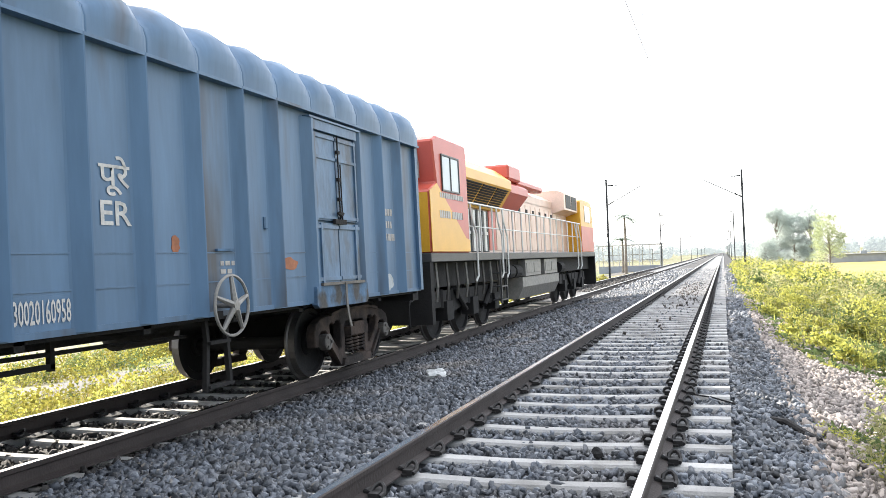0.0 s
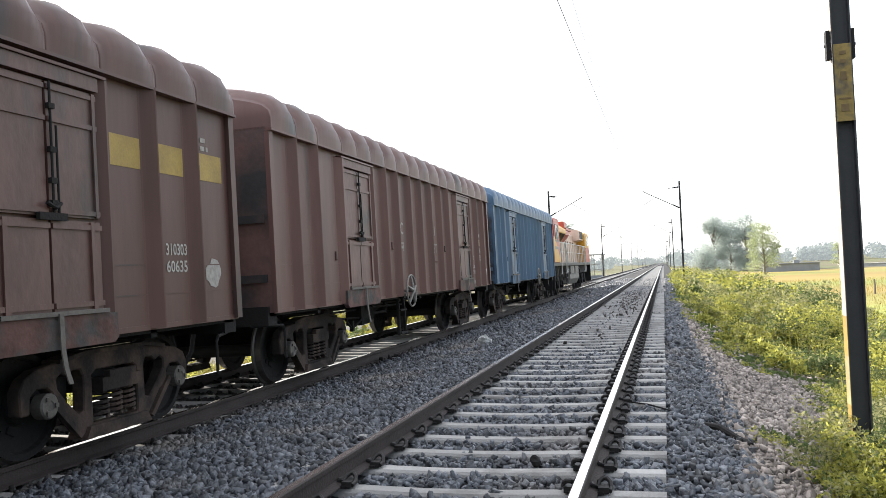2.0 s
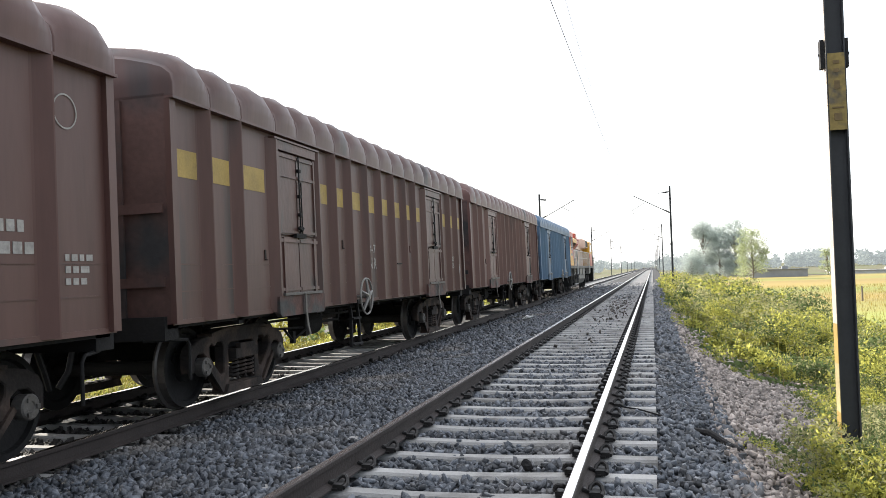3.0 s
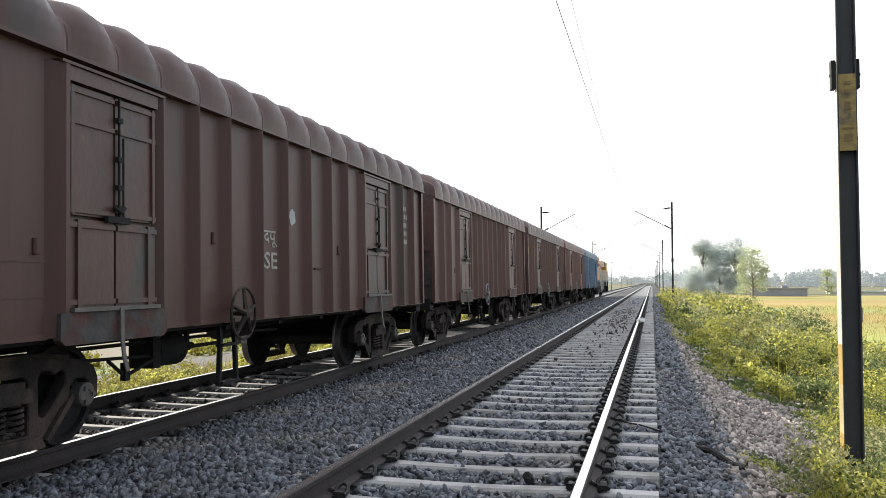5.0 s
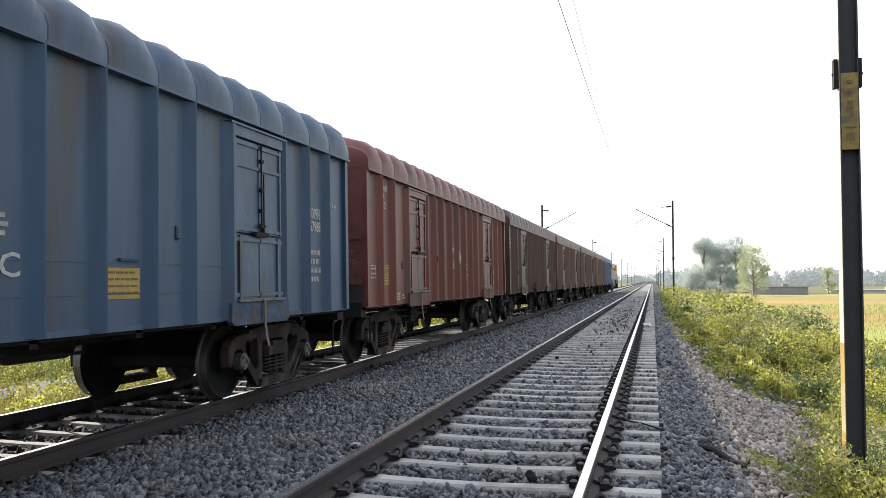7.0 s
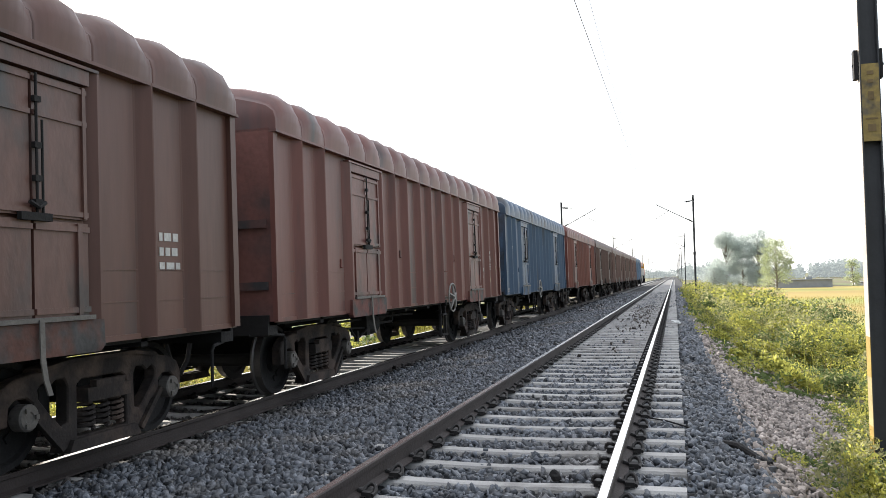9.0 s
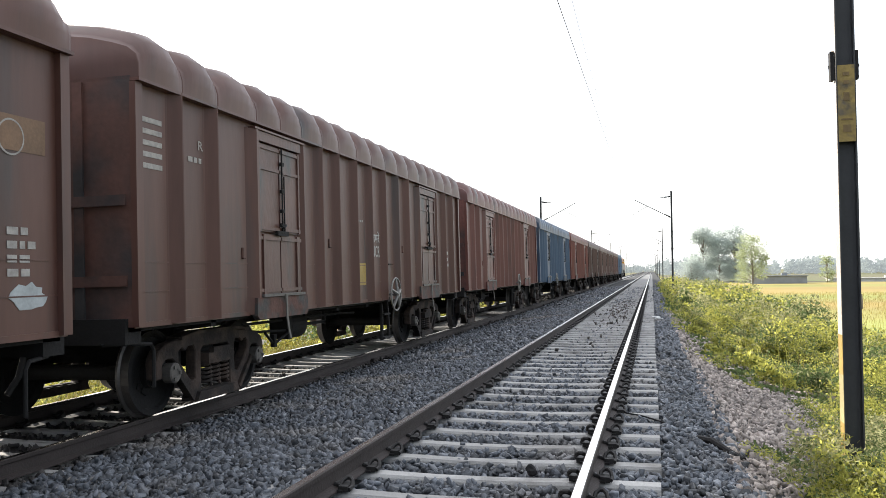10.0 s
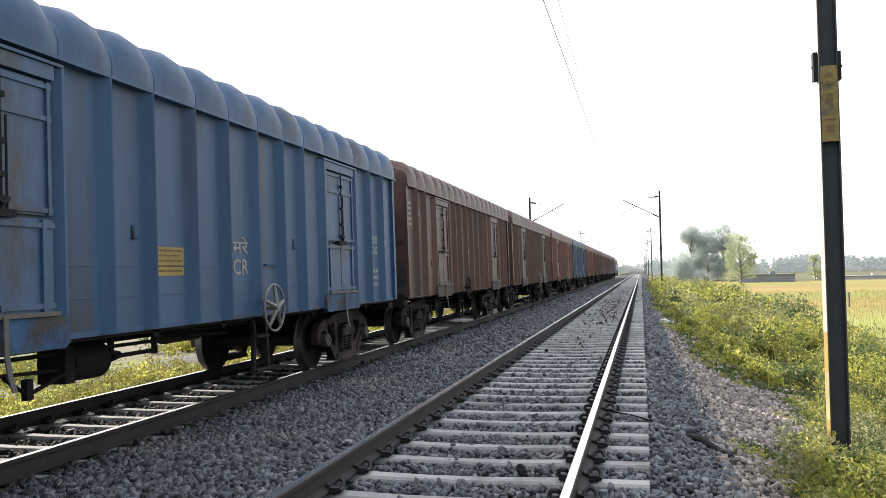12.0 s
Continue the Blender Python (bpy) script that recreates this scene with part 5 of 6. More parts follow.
for mat, n in ((LEAF_LIGHT, 26), (OLIVE, 30), (LEAF_GREEN, 18)):
    xs, ys = scatter(n, -9.6, -7.9, 4, 34)
    h = rng.uniform(0.25, 0.6, n)
    left += mixed(bushes(700, xs, ys, h, 0.12 + 0.4 * h, 0.05, soil_z, 12), mat)
joined("trackside_grass", coarser(left), "tall yellow-green grass and weeds beyond the train", "grass")
# crop heads over the field
CROP = material("crop_heads", (0.25, 0.18, 0.036), 0.8, vary=0.25, scale=0.1, bump=0, island=0.3, translucent=0.35, spec=0.2)
xs, ys = spread(9, 9.6, 60, 24, 100)
v, f = blades(xs, ys, rng.uniform(0.10, 0.30, len(xs)), lambda x: np.full_like(x, -1.45))
joined("crop", [(v, f, CROP)], "ripening yellow crop standing in the field", "crop")


def tree(name, x, y, z, height, spreads, n, leaf, mat, label, seed, trunk=0.22):
    """A tapered trunk with limbs and a crown of leaf sprays in uneven lobes."""
    r = np.random.default_rng(seed)
    root = tagged(new(name), label, "tree")
    root.location = (x, y, z)
    bm = bmesh.new()
    tube(bm, [(0, 0, -0.3), (0.1, 0, height * 0.25), (-0.1, 0.1, height * 0.55), (0.05, 0, height * 0.85)], [trunk, trunk * 0.8, trunk * 0.5, trunk * 0.15], 8)
    lobes = []
    for k in range(34):
        a, u = r.random() * 6.28, r.uniform(0.05, 0.97)
        rad = spreads * (0.35 + 0.65 * math.sin(math.pi * min(1, 0.25 + u * 0.7))) * r.uniform(0.35, 1.0)
        c = np.array([rad * math.cos(a), rad * math.sin(a), height * u])
        lobes.append((c, spreads * r.uniform(0.30, 0.52)))
        tube(bm, [(0, 0, height * u * 0.6), tuple(c * (0.5, 0.5, 0.85)), tuple(c)], [trunk * 0.4, trunk * 0.2, trunk * 0.06], 5)
    part("trunk", bm, BARK, root, "trunk and limbs")
    P = []
    for c, s in lobes:
        m = n // len(lobes)
        q = r.normal(size=(m, 3))
        q /= np.linalg.norm(q, axis=1, keepdims=True)
        q *= (s * (0.35 + 0.65 * r.random(m) ** 0.5) * (1 + 0.3 * np.sin(q[:, 0] * 5 + q[:, 2] * 7)))[:, None]
        P.append(c + q * (1.15, 1.15, 0.9))
    v, f = leaves(np.concatenate(P), leaf * r.uniform(0.6, 1.3, sum(len(p) for p in P)), 0.1)
    mesh_from("crown", v, f, mat, parent=root)
    return root


tree("tree", 12.6, 200, -1.5, 12.2, 3.6, 27000, 0.19, LEAF_GREY, "tall grey-green tree beyond the field", 1)
tree("tree", 16.3, 205, -1.5, 11.8, 3.6, 27000, 0.19, LEAF_GREY, "dense dull green tree beyond the field", 2)
tree("tree", 19.2, 198, -1.5, 12.4, 3.0, 22000, 0.19, LEAF_GREY, "tall grey-green tree with a ragged crown", 3)
tree("tree", 17.6, 150, -1.5, 8.6, 2.4, 10000, 0.17, LEAF_PALE, "pale green tree at the edge of the field", 4, 0.15)
tree("tree", 33.8, 175, -1.5, 5.2, 1.4, 3500, 0.15, LEAF_PALE, "small slender tree beside the field", 5, 0.1)
tree("tree", 9.4, 190, -1.5, 4.5, 3.0, 8000, 0.19, LEAF_GREY, "low spreading tree beyond the field", 6)


def palm(x, y, z, height, label, seed):
    r = random.Random(seed)
    root = tagged(new("palm_tree"), label, "palm")
    root.location = (x, y, z)
    bm = bmesh.new()
    tube(bm, [(0, 0, -0.3), (0.1, 0, height * 0.5), (0.05, 0, height)], [0.22, 0.17, 0.14], 8)
    part("trunk", bm, BARK, root, "bare ringed trunk")
    for k in range(26):
        bm = bmesh.new()
        a, up, ln = k * 2.4, r.uniform(-0.6, 1.6), r.uniform(1.5, 2.1)
        for j in range(14):
            t = (j + 1) / 14
            p = Vector((ln * t * math.cos(a), ln * t * math.sin(a), height + up * t - 1.0 * t * t))
            for s in (-1, 1):
                side = Vector((-math.sin(a), math.cos(a), 0)) * s
                q = p + side * 0.5 * (1.1 - t * 0.6) + Vector((0.25 * math.cos(a), 0.25 * math.sin(a), -0.18))
                w = Vector((0.07 * math.cos(a), 0.07 * math.sin(a), 0))
                bm.faces.new([bm.verts.new(v) for v in (p - w, p + w, q)])
        tube(bm, [(ln * t * math.cos(a), ln * t * math.sin(a), height + up * t - 1.0 * t * t) for t in (0, 0.35, 0.7, 1)], [0.04, 0.03, 0.02, 0.008], 5)
        part("frond", bm, LEAF_GREY, root)
    return root


palm(-11.6, 120, -1.5, 8.2, "palm tree with a bare trunk behind the mast", 1)
palm(-12.9, 128, -1.5, 5.2, "smaller palm tree with drooping fronds", 2)

# far woods
WALLS = material("far_wall", (0.26, 0.275, 0.30), 0.9, vary=0.2, scale=0.6, bump=0.2)
PLASTER = material("pale_plaster", (0.50, 0.49, 0.46), 0.9, vary=0.2, scale=0.8, bump=0.1)
# the glow paints air haze over the far foliage
FAR_LEAF = material("hazed_far_foliage", (0.20, 0.225, 0.20), 0.9, vary=0.15, scale=0.02, bump=0, island=0.25, translucent=0.3, spec=0.1, glow=0.28)
far = []
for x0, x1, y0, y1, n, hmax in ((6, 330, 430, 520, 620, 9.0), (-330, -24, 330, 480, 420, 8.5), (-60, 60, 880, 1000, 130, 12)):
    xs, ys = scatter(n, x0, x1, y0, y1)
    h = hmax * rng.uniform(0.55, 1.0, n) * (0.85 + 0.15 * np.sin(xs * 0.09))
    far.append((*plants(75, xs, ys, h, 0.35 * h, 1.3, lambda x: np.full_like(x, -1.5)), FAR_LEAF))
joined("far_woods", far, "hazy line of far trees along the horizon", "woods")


# ---- buildings in the distance ----
def low_wall(x0, x1, y, h, mat, label):
    root = tagged(new("farm_wall"), label, "wall")
    bm = bmesh.new()
    box(bm, x0, y, -1.6, x1, y + 3.5, -1.5 + h)
    part("wall", bm, mat, root, bevel=0.05)
    bm = bmesh.new()
    box(bm, x0 - 0.2, y - 0.2, -1.5 + h, x1 + 0.2, y + 3.7, -1.36 + h)
    part("roof", bm, mat, root)
    bm = bmesh.new()
    box(bm, x1 - 4.3, y + 0.4, -1.36 + h, x1 - 3.3, y + 1.4, -0.9 + h)
    part("roof_tank", bm, mat, root, "small dark roof block")
    return root


low_wall(19.4, 28.6, 165, 1.45, WALLS, "long low blue-grey farm building beyond the field")
low_wall(37, 52, 190, 0.6, PLASTER, "low pale boundary wall beyond the field")


def shed(x, y, w, d, h, label):
    """A far open shed: thin posts, a flat roof and a low wall."""
    root = tagged(new("shed"), label, "shed")
    root.location = (x, y, -1.5)
    bm = bmesh.new()
    box(bm, -0.3, -0.3, h, w + 0.3, d + 0.3, h + 0.18)
    part("roof", bm, PLASTER, root, "thin flat roof")
    for k in range(7):
        bm = bmesh.new()
        box(bm, k * w / 6 - 0.06, d - 0.06, -0.2, k * w / 6 + 0.06, d + 0.06, h)
        part("post", bm, PLASTER, root)
    for z in (1.9, 2.8):
        bm = bmesh.new()
        box(bm, 0, d - 0.04, z, w, d + 0.04, z + 0.10)
        part("rail", bm, PLASTER, root)
    bm = bmesh.new()
    box(bm, 0, -0.1, -0.2, w, 0.1, 1.1)
    part("low_wall", bm, WALLS, root, "low front wall")
    for k in range(7):
        bm = bmesh.new()
        box(bm, k * w / 6 - 0.06, -0.06, -0.2, k * w / 6 + 0.06, 0.06, h)
        part("post", bm, PLASTER, root)
    return root


shed(-17.5, 136, 9.5, 5, 4.3, "pale open-fronted shed behind the masts")

# ---- loose things on and beside the tracks ----
BAG = material("white_plastic", (0.72, 0.72, 0.70), 0.4, vary=0.12, scale=6, bump=0.1, translucent=0.3)


def rag(name, size, label, category, seed):
    """A crumpled bag: a rough, folded lump."""
    r = random.Random(seed)
    bm = bmesh.new()
    bmesh.ops.create_icosphere(bm, subdivisions=3, radius=size)
    for v in bm.verts:
        n = noise.noise(v.co * (3.0 / size) * 0.35 + Vector((seed, 0, 0))) + 0.5 * noise.noise(v.co * (7.0 / size) * 0.35)
        v.co *= 0.8 + 0.55 * n
        v.co.z *= 0.55
    return tagged(link(name, bm, BAG, smooth=False), label, category)


drifting_bag = rag("plastic_bag", 0.17, "crumpled white plastic bag blown along the ballast", "bag", 3)
packet = rag("plastic_packet", 0.12, "flattened white plastic packet lying on the ballast", "packet", 5)
packet.matrix_world = pose(-2.38, 22.6, -0.28, 0, 0, 25) @ Matrix.Diagonal((1.6, 0.7, 0.8, 1))
bm = bmesh.new()
tube(bm, [(1.74, 8.57, -0.29), (1.86, 8.36, -0.275), (1.97, 8.12, -0.31), (2.09, 7.88, -0.335)], [0.028, 0.035, 0.03, 0.022], 8)
tagged(link("stick", bm, UNDER), "dark broken wooden stick lying on the ballast shoulder", "stick")
bm = bmesh.new()
tube(bm, [(0.96, 9.30, -0.15), (1.02, 9.22, -0.172), (1.20, 9.10, -0.178), (1.40, 8.90, -0.20), (1.60, 8.75, -0.29)], 0.009, 6)
tagged(link("bond_cable", bm, UNDER), "thin black bonding cable from the rail across a sleeper", "cable")
bm = bmesh.new()
bmesh.ops.create_icosphere(bm, subdivisions=2, radius=0.055)
for v in bm.verts:
    v.co *= 0.8 + 0.5 * noise.noise(v.co * 18)
k = tagged(link("stone", bm, UNDER), "dark lump of stone lying on a sleeper", "stone")
k.location = (0.43, 6.36, -0.15)
for x, y, h in ((9.12, 49.8, 1.0), (9.02, 61.7, 1.0), (14.9, 61.8, 1.0), (20.5, 66, 1.0)):
    bm = bmesh.new()
    tube(bm, [(0, 0, -0.3), (0.02, 0, h * 0.6), (0.0, 0.02, h)], [0.07, 0.06, 0.05], 7)
    tagged(link("fence_post", bm, BARK), "weathered grey wooden post at the field's edge", "post", "posts at the field's edge").location = (x, y, -1.45)


# ---- markings of the wagons ----
FADED = material("faded_band_paint", (0.17, 0.095, 0.05), 0.6, vary=0.35, scale=2.5, bump=0.1)
RUST = material("orange_primer", (0.30, 0.11, 0.05), 0.7, vary=0.3, scale=6, bump=0.1)
CREAM = material("bare_primer_patch", (0.38, 0.31, 0.20), 0.7, vary=0.25, scale=7, bump=0.1)
CHALK = material("pale_grey_patch", (0.40, 0.43, 0.44), 0.7, vary=0.25, scale=7, bump=0.1)
END_MARK = material("dim_end_stencil", (0.17, 0.14, 0.125), 0.8, vary=0.35, scale=14, bump=0)
DULL_WHITE = material("worn_stencil", (0.36, 0.34, 0.32), 0.8, vary=0.35, scale=14, bump=0)


def blotch(root, y, z, w, h, mat, label, seed):
    """A patch of other paint with a ragged outline."""
    bm = bmesh.new()
    r = random.Random(seed)
    vs = []
    for k in range(18):
        a = k * math.pi / 9
        q = 0.72 + 0.28 * r.random()
        vs.append((y - H + w / 2 + w / 2 * q * math.cos(a), z + h / 2 + h / 2 * q * math.sin(a)))
    extrude(bm, vs, SIDE_X - 0.01, SIDE_X + 0.005)
    return part("paint_patch", bm, mat, root, label)


def ring(root, y, z, r, mat=None):
    bm = bmesh.new()
    n = 28
    a = [bm.verts.new((SIDE_X + 0.007, y - H + r * math.cos(k * 2 * math.pi / n), z + r * math.sin(k * 2 * math.pi / n))) for k in range(n)]
    c = [bm.verts.new((SIDE_X + 0.007, y - H + (r - 0.014) * math.cos(k * 2 * math.pi / n), z + (r - 0.014) * math.sin(k * 2 * math.pi / n))) for k in range(n)]
    for k in range(n):
        bm.faces.new((a[k], a[(k + 1) % n], c[(k + 1) % n], c[k]))
    return part("ring_mark", bm, mat or WHITE, root, "white ring mark")


def band(root, mat, z0, z1, label):
    stops = [0.07] + RIBS[:2] + [DOORS[0] - 0.74, DOORS[0] + 0.74] + RIBS[2:9] + [DOORS[1] - 0.74, DOORS[1] + 0.74] + RIBS[9:] + [L - 0.07]
    for a, c in zip(stops, stops[1:]):
        if any(abs((a + c) / 2 - d) < 0.3 for d in DOORS) or c - a < 0.35:
            continue
        bm = bmesh.new()
        box(bm, SIDE_X - 0.01, a - H + (-0.03 if a in RIBS else 0.04), z0, SIDE_X + 0.005, c - H - (0.262 if c in RIBS else 0.16), z1)
        part("paint_band", bm, mat, root, label)


def end_stripes(root):
    bm = bmesh.new()
    for k in range(5):
        box(bm, SIDE_X - 0.01, 0.17 - H, 2.52 + 0.11 * k, SIDE_X + 0.006, 0.50 - H, 2.57 + 0.11 * k)
    part("stripe_mark", bm, DULL_WHITE, root, "row of worn white stripes")


W = dict(enumerate(wagons, 1))
# pale blue wagon
stencil(W[1], "पूरे", 6.12, 2.09, 6.55, 2.42)
stencil(W[1], "ER", 6.18, 1.85, 6.55, 2.05)
stencil(W[1], "30020160958", 5.25, 1.11, 5.80, 1.29, full=True)
bars(W[1], 12.05, 1.80, 0.36, 0.55, 3, DULL_WHITE)
blotch(W[1], 7.05, 1.60, 0.14, 0.20, RUST, "orange primer patch", 1)
blotch(W[1], 9.02, 1.42, 0.40, 0.16, RUST, "orange primer patch", 2)
bars(W[1], 7.95, 1.42, 0.25, 0.16, 2, DULL_WHITE)
blotch(W[1], 11.95, 1.05, 0.45, 0.28, CHALK, "pale grey patch", 3)
# brown wagon
stencil(W[2], "C", 5.45, 2.17, 5.62, 2.40, DULL_WHITE)
stencil(W[2], "म", 5.45, 1.86, 5.64, 2.02, DULL_WHITE)
stencil(W[2], "1", 7.86, 2.22, 7.93, 2.42, DULL_WHITE)
stencil(W[2], "ET", 7.70, 1.84, 8.05, 2.04, DULL_WHITE)
stencil(W[2], "300194", 11.91, 1.87, 12.46, 2.03)
stencil(W[2], "33032", 11.91, 1.69, 12.44, 1.84)
stencil(W[2], "BCNAM1", 11.98, 2.30, 12.44, 2.40)
stencil(W[2], "C.C", 11.16, 1.86, 11.42, 1.96)
stencil(W[2], "55.80 t", 11.06, 1.71, 11.66, 1.84)
stencil(W[2], "TARE     25.50t", 11.05, 1.49, 11.80, 1.58)
stencil(W[2], "AREA     39.8", 11.05, 1.35, 11.76, 1.44)
stencil(W[2], "BCNAM1", 11.36, 1.09, 11.82, 1.19)
ring(W[2], 12.92, 2.90, 0.15)
stencil(W[2], "NP", 12.82, 2.83, 13.02, 2.97)
bars(W[2], 12.85, 2.20, 0.22, 0.35, 3, DULL_WHITE)
plate(W[2], "cream_patch", 12.04, 2.08, 0.34, 0.16, CREAM, "cream paint patch")
blotch(W[2], 12.75, 1.15, 0.5, 0.45, GRIME, "dark repaint patch", 8)
# plum wagon with the yellow band
band(W[3], YELLOW, 2.53, 2.82, "yellow band")
stencil(W[3], "3-7", 6.14, 1.83, 6.50, 1.98, DULL_WHITE)
stencil(W[3], "N R", 6.12, 1.56, 6.58, 1.75, DULL_WHITE)
stencil(W[3], "310303", 11.98, 1.72, 12.44, 1.84)
stencil(W[3], "60635", 11.98, 1.55, 12.40, 1.67)
bars(W[3], 12.85, 2.85, 0.15, 0.18, 2, DULL_WHITE)
blotch(W[3], 11.15, 1.72, 0.16, 0.10, CHALK, "chalky patch", 4)
blotch(W[3], 12.85, 1.35, 0.35, 0.35, DULL_WHITE, "chalk scrawl patch", 5).scale = (1, 1, 1)
blotch(W[3], 4.62, 2.23, 0.10, 0.10, CHALK, "chalky spot", 6)
# brown wagon behind it
bars(W[4], 11.95, 1.70, 0.5, 0.34, 2, DULL_WHITE)
bars(W[4], 12.75, 1.45, 0.35, 0.3, 3, DULL_WHITE)
ring(W[4], 12.92, 2.90, 0.15, DULL_WHITE)
# dark brown wagon
stencil(W[5], "दपू", 6.10, 1.90, 6.50, 2.11, DULL_WHITE)
stencil(W[5], "SE", 6.06, 1.63, 6.48, 1.84, DULL_WHITE)
bars(W[5], 12.05, 2.20, 0.38, 0.80, 5, DULL_WHITE)
blotch(W[5], 6.90, 2.20, 0.24, 0.26, CHALK, "chalky patch", 7)
bars(W[5], 0.45, 2.55, 0.2, 0.4, 3, DULL_WHITE)
stencil(W[5], "VT", 0.28, 1.42, 0.42, 1.52, DULL_WHITE)
bars(W[5], 0.25, 1.10, 0.25, 0.14, 3, DULL_WHITE)
# newly lettered red wagon
stencil(W[6], "311219", 11.96, 1.98, 12.52, 2.19)
stencil(W[6], "10015", 11.99, 1.76, 12.50, 1.95)
stencil(W[6], "66.96 टन", 12.00, 1.60, 12.40, 1.74)
stencil(W[6], "24.32 टन", 12.01, 1.46, 12.40, 1.58)
stencil(W[6], "39.88 मी", 12.01, 1.33, 12.38, 1.44)
stencil(W[6], "बीसीएनएएचएसएम", 11.95, 2.23, 12.52, 2.33)
stencil(W[6], "बीसीएनएएचएसएम", 12.00, 1.10, 12.54, 1.20)
stencil(W[6], "वहनक्षमता", 11.40, 1.62, 11.83, 1.75)
stencil(W[6], "टेयर", 11.42, 1.46, 11.64, 1.59)
stencil(W[6], "क्षेत्रफल", 11.42, 1.32, 11.75, 1.44)
stencil(W[6], "आरएसपी", 11.02, 1.09, 11.32, 1.16)
for zz in (2.21, 2.36):
    plate(W[6], "rule_mark", 11.95, zz, 0.58, 0.008, WHITE, "white ruled line")
ring(W[6], 12.92, 3.03, 0.17)
stencil(W[6], "एनपी", 12.81, 2.96, 13.03, 3.11)
plate(W[6], "notice_plate", 11.98, 2.84, 0.43, 0.31, CREAM, "cream notice with small print", 5)
stencil(W[6], "वापसी", 0.87, 3.05, 1.22, 3.19)
stencil(W[6], "R", 0.99, 2.91, 1.10, 3.02)
stencil(W[6], "01-25", 0.92, 2.74, 1.18, 2.86)
plate(W[6], "notice_plate", 0.83, 1.38, 0.45, 0.36, YELLOW, "yellow notice with small print", 6, full=True)
plate(W[6], "frame_mark", 0.36, 1.50, 0.26, 0.22, WHITE, "white framed mark", 2, True, WHITE)
plate(W[6], "frame_mark", 1.72, 1.10, 0.26, 0.13, WHITE, "white framed mark", 0, True)
stencil(W[6], "RATS", 1.75, 1.125, 1.95, 1.205)
bars(W[6], 2.15, 1.12, 0.25, 0.1, 2)
stencil(W[6], "पूतरे", 6.12, 2.03, 6.60, 2.30)
stencil(W[6], "ECOR", 6.12, 1.74, 6.62, 1.94)
blotch(W[6], 6.88, 1.80, 0.42, 0.42, WHITE, "white emblem patch", 9)
bars(W[6], 7.55, 1.45, 0.35, 0.5, 4, DULL_WHITE)
for text, z0, z1 in (("WHEN EMPTY", 1.88, 1.97), ("RETURN TO", 1.73, 1.82), ("UR", 1.32, 1.46)):
    o = stencil(W[6], text, 0, 0, 0.46 if len(text) > 3 else 0.30, z1 - z0, END_MARK, 0.004)
    o.matrix_basis = pose(0.96, -H - 0.036, z0, 90, 0, 0)
# slate-blue wagon
stencil(W[7], "300996", 12.02, 2.33, 12.50, 2.49)
stencil(W[7], "67988", 12.04, 2.15, 12.50, 2.30)
bars(W[7], 12.0, 1.45, 0.48, 0.50, 4, DULL_WHITE)
bars(W[7], 12.80, 2.55, 0.3, 0.08, 1, DULL_WHITE)
stencil(W[7], "SC", 6.14, 1.49, 6.52, 1.68)
bars(W[7], 6.20, 1.80, 0.22, 0.2, 3, DULL_WHITE)
plate(W[7], "notice_plate", 7.54, 1.30, 0.53, 0.28, YELLOW, "yellow notice with small print", 4, full=True)
stencil(W[7], "02-27", 0.88, 2.31, 1.28, 2.45)
bars(W[7], 0.88, 2.60, 0.38, 0.16, 1, DULL_WHITE)
bars(W[7], 0.35, 1.10, 0.4, 0.12, 2, DULL_WHITE)
# red wagon with pale patches
stencil(W[8], "300794", 11.94, 1.92, 12.50, 2.09)
stencil(W[8], "07455", 11.98, 1.71, 12.48, 1.88)
bars(W[8], 12.0, 2.13, 0.40, 0.12, 1)
bars(W[8], 11.1, 1.50, 0.6, 0.34, 2, DULL_WHITE)
blotch(W[8], 12.02, 1.30, 0.46, 0.30, CREAM, "cream primer patch", 10)
blotch(W[8], 12.85, 1.38, 0.16, 0.20, CREAM, "cream primer patch", 11)
blotch(W[8], 13.05, 1.58, 0.14, 0.32, CREAM, "cream primer patch", 12)
ring(W[8], 12.92, 2.98, 0.16, DULL_WHITE)
stencil(W[8], "NP", 12.82, 2.91, 13.02, 3.05, DULL_WHITE)
# brown wagon with a yellow plate
stencil(W[9], "उमरे", 6.90, 2.02, 7.44, 2.22)
stencil(W[9], "NCR", 6.92, 1.77, 7.42, 1.97)
plate(W[9], "paint_plate", 6.34, 1.30, 0.36, 0.36, YELLOW, "plain yellow painted square")
bars(W[9], 12.05, 1.62, 0.44, 0.42, 3)
blotch(W[9], 5.28, 2.03, 0.09, 0.36, WHITE, "white scrape", 13)
blotch(W[9], 5.92, 2.20, 0.06, 0.12, WHITE, "white scrape", 14)
bars(W[9], 6.28, 2.34, 0.5, 0.06, 1, DULL_WHITE)
end_stripes(W[9])
stencil(W[9], "R", 1.20, 2.82, 1.30, 2.92, DULL_WHITE)
bars(W[9], 1.15, 2.68, 0.3, 0.10, 1, DULL_WHITE)
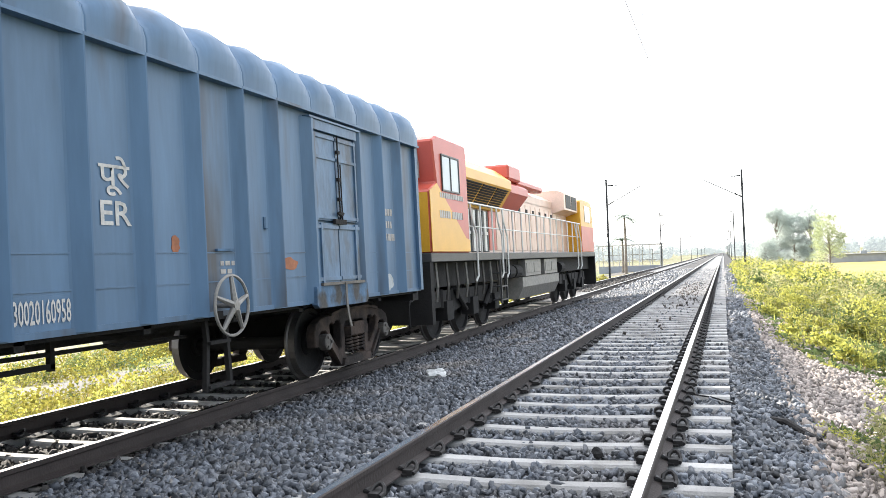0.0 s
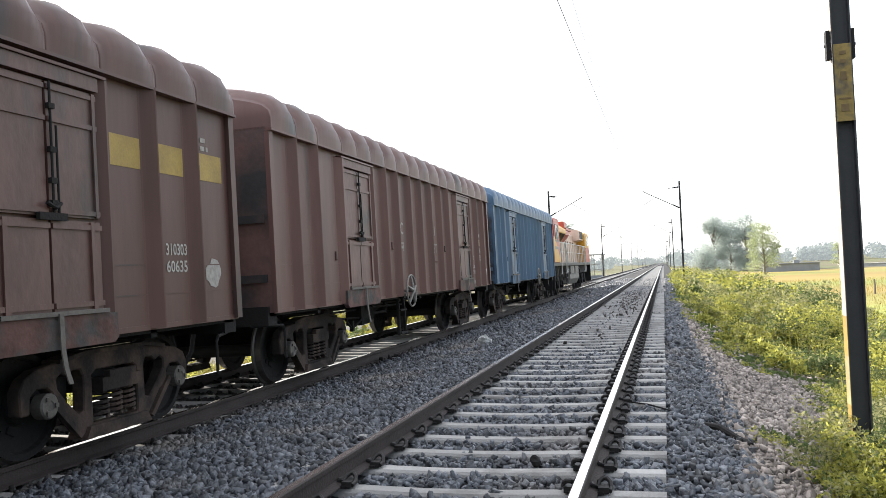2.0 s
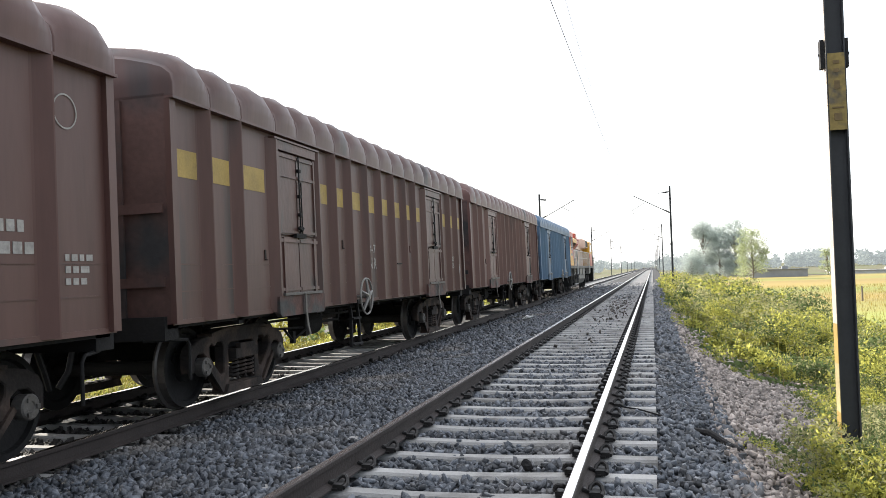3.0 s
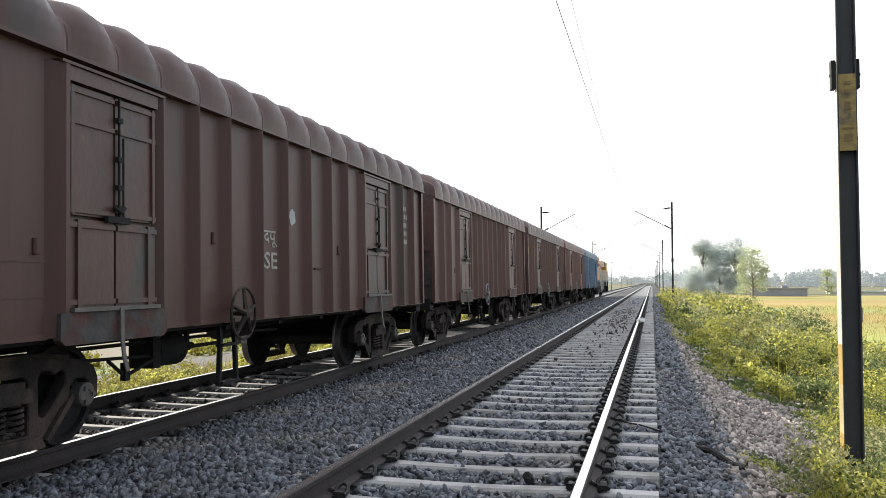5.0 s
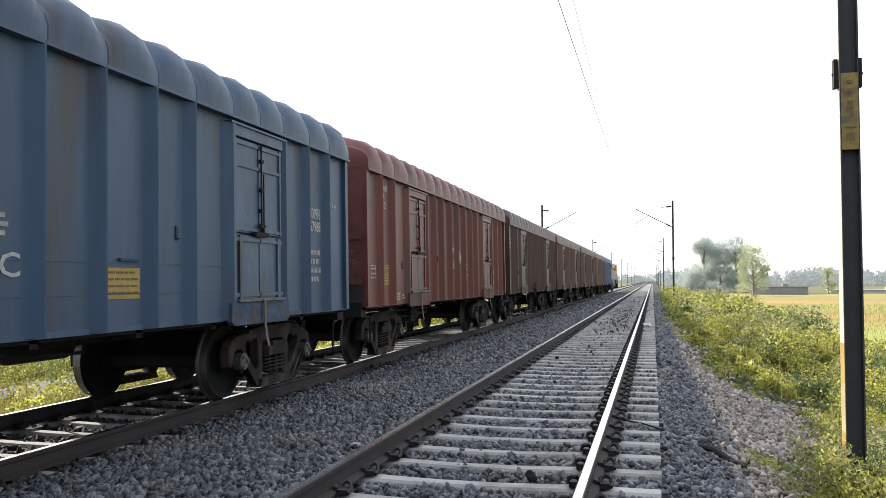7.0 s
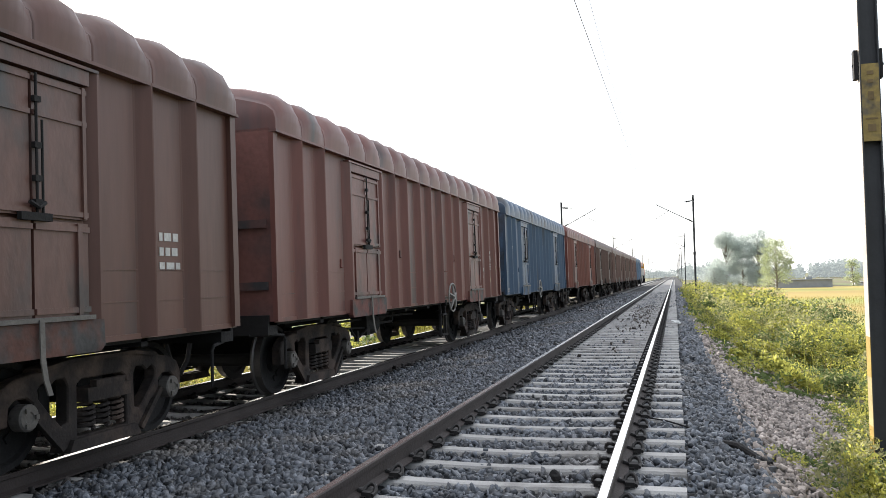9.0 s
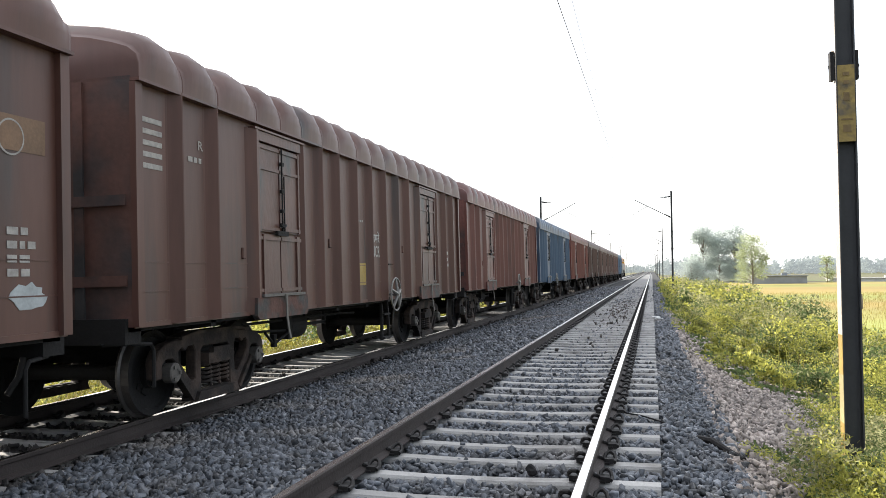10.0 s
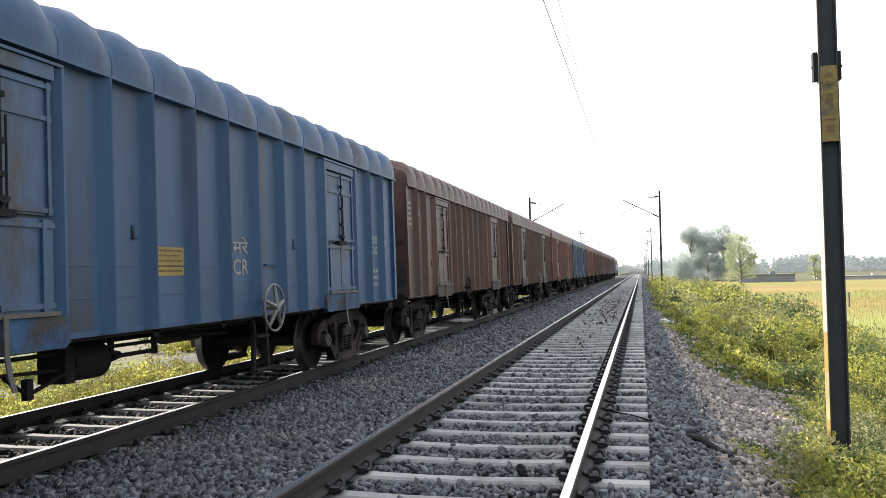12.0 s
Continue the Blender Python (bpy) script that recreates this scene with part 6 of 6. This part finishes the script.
# brown wagon with the faded band
band(W[10], FADED, 2.45, 2.72, "faded yellow band")
stencil(W[10], "पमरे", 6.10, 1.96, 6.62, 2.15)
stencil(W[10], "WCR", 6.12, 1.72, 6.64, 1.92)
stencil(W[10], "11031", 12.12, 1.80, 12.56, 1.95)
stencil(W[10], "8550", 12.18, 1.58, 12.54, 1.74)
bars(W[10], 12.10, 1.30, 0.42, 0.2, 2, DULL_WHITE)
bars(W[10], 11.18, 1.58, 0.55, 0.34, 3, DULL_WHITE)
bars(W[10], 6.95, 1.45, 0.35, 0.24, 4, DULL_WHITE)
blotch(W[10], 12.88, 1.22, 0.42, 0.24, CHALK, "pale grey patch", 15)
bars(W[10], 12.85, 1.50, 0.3, 0.42, 4, DULL_WHITE)
ring(W[10], 12.92, 2.55, 0.14, DULL_WHITE)
end_stripes(W[10])
stencil(W[10], "R", 0.93, 2.92, 1.02, 3.02)
stencil(W[10], "6-23", 0.90, 2.76, 1.16, 2.88)
# bright blue wagon
plate(W[11], "notice_plate", 5.24, 1.53, 0.56, 0.29, YELLOW, "yellow notice with small print", 5, full=True)
stencil(W[11], "मरे", 6.72, 1.78, 7.24, 1.98, DULL_WHITE)
stencil(W[11], "CR", 6.76, 1.53, 7.25, 1.72, DULL_WHITE)
stencil(W[11], "300195", 12.02, 2.05, 12.50, 2.20)
stencil(W[11], "62312", 12.04, 1.87, 12.48, 2.01)
bars(W[11], 11.65, 1.30, 0.85, 0.36, 3, DULL_WHITE)
blotch(W[11], 12.85, 2.0, 0.2, 0.2, CHALK, "chalky patch", 16)


def motions():
    walk(drifting_bag, [(t, pose(x, y, z, a, b, c)) for t, x, y, z, a, b, c in (
        (0, -2.42, 11.1, -0.24, 0, 0, 0), (0.3, -2.25, 11.5, -0.22, 10, 0, 30), (0.8, -2.15, 12.6, -0.2, 20, 20, 70), (1.5, -2.35, 15.9, -0.2, 0, 40, 120),
        (2.5, -2.15, 20.4, -0.18, 30, 10, 160), (3.0, -2.45, 26.5, -0.2, 10, 0, 200), (3.2, -2.3, 28.0, -0.18, 0, 0, 210), (4.0, -0.6, 29.5, 0.25, 30, 20, 260),
        (5.0, 0.97, 29.2, 0.02, 10, 0, 320), (6.5, 1.12, 28.5, -0.12, 0, 0, 340), (7.5, 1.20, 28.0, -0.18, 0, 0, 350), (9.5, 1.42, 28.1, -0.2, 0, 10, 370),
        (10.5, 1.58, 27.3, -0.22, 0, 0, 390), (12, 2.02, 26.8, -0.25, 0, 0, 420))])
    walk(engine, train_rows(-10.45))
    for o in engine.children_recursive:
        if o.name.startswith("wheelset"):
            walk(o, spin_rows(o.matrix_basis.copy(), 0.546))
    for i, w in enumerate(wagons):
        walk(w, train_rows(H + i * PITCH))
        for o in w.children_recursive:
            if o.name.startswith("wheelset"):
                walk(o, spin_rows(o.matrix_basis.copy()))


motions()
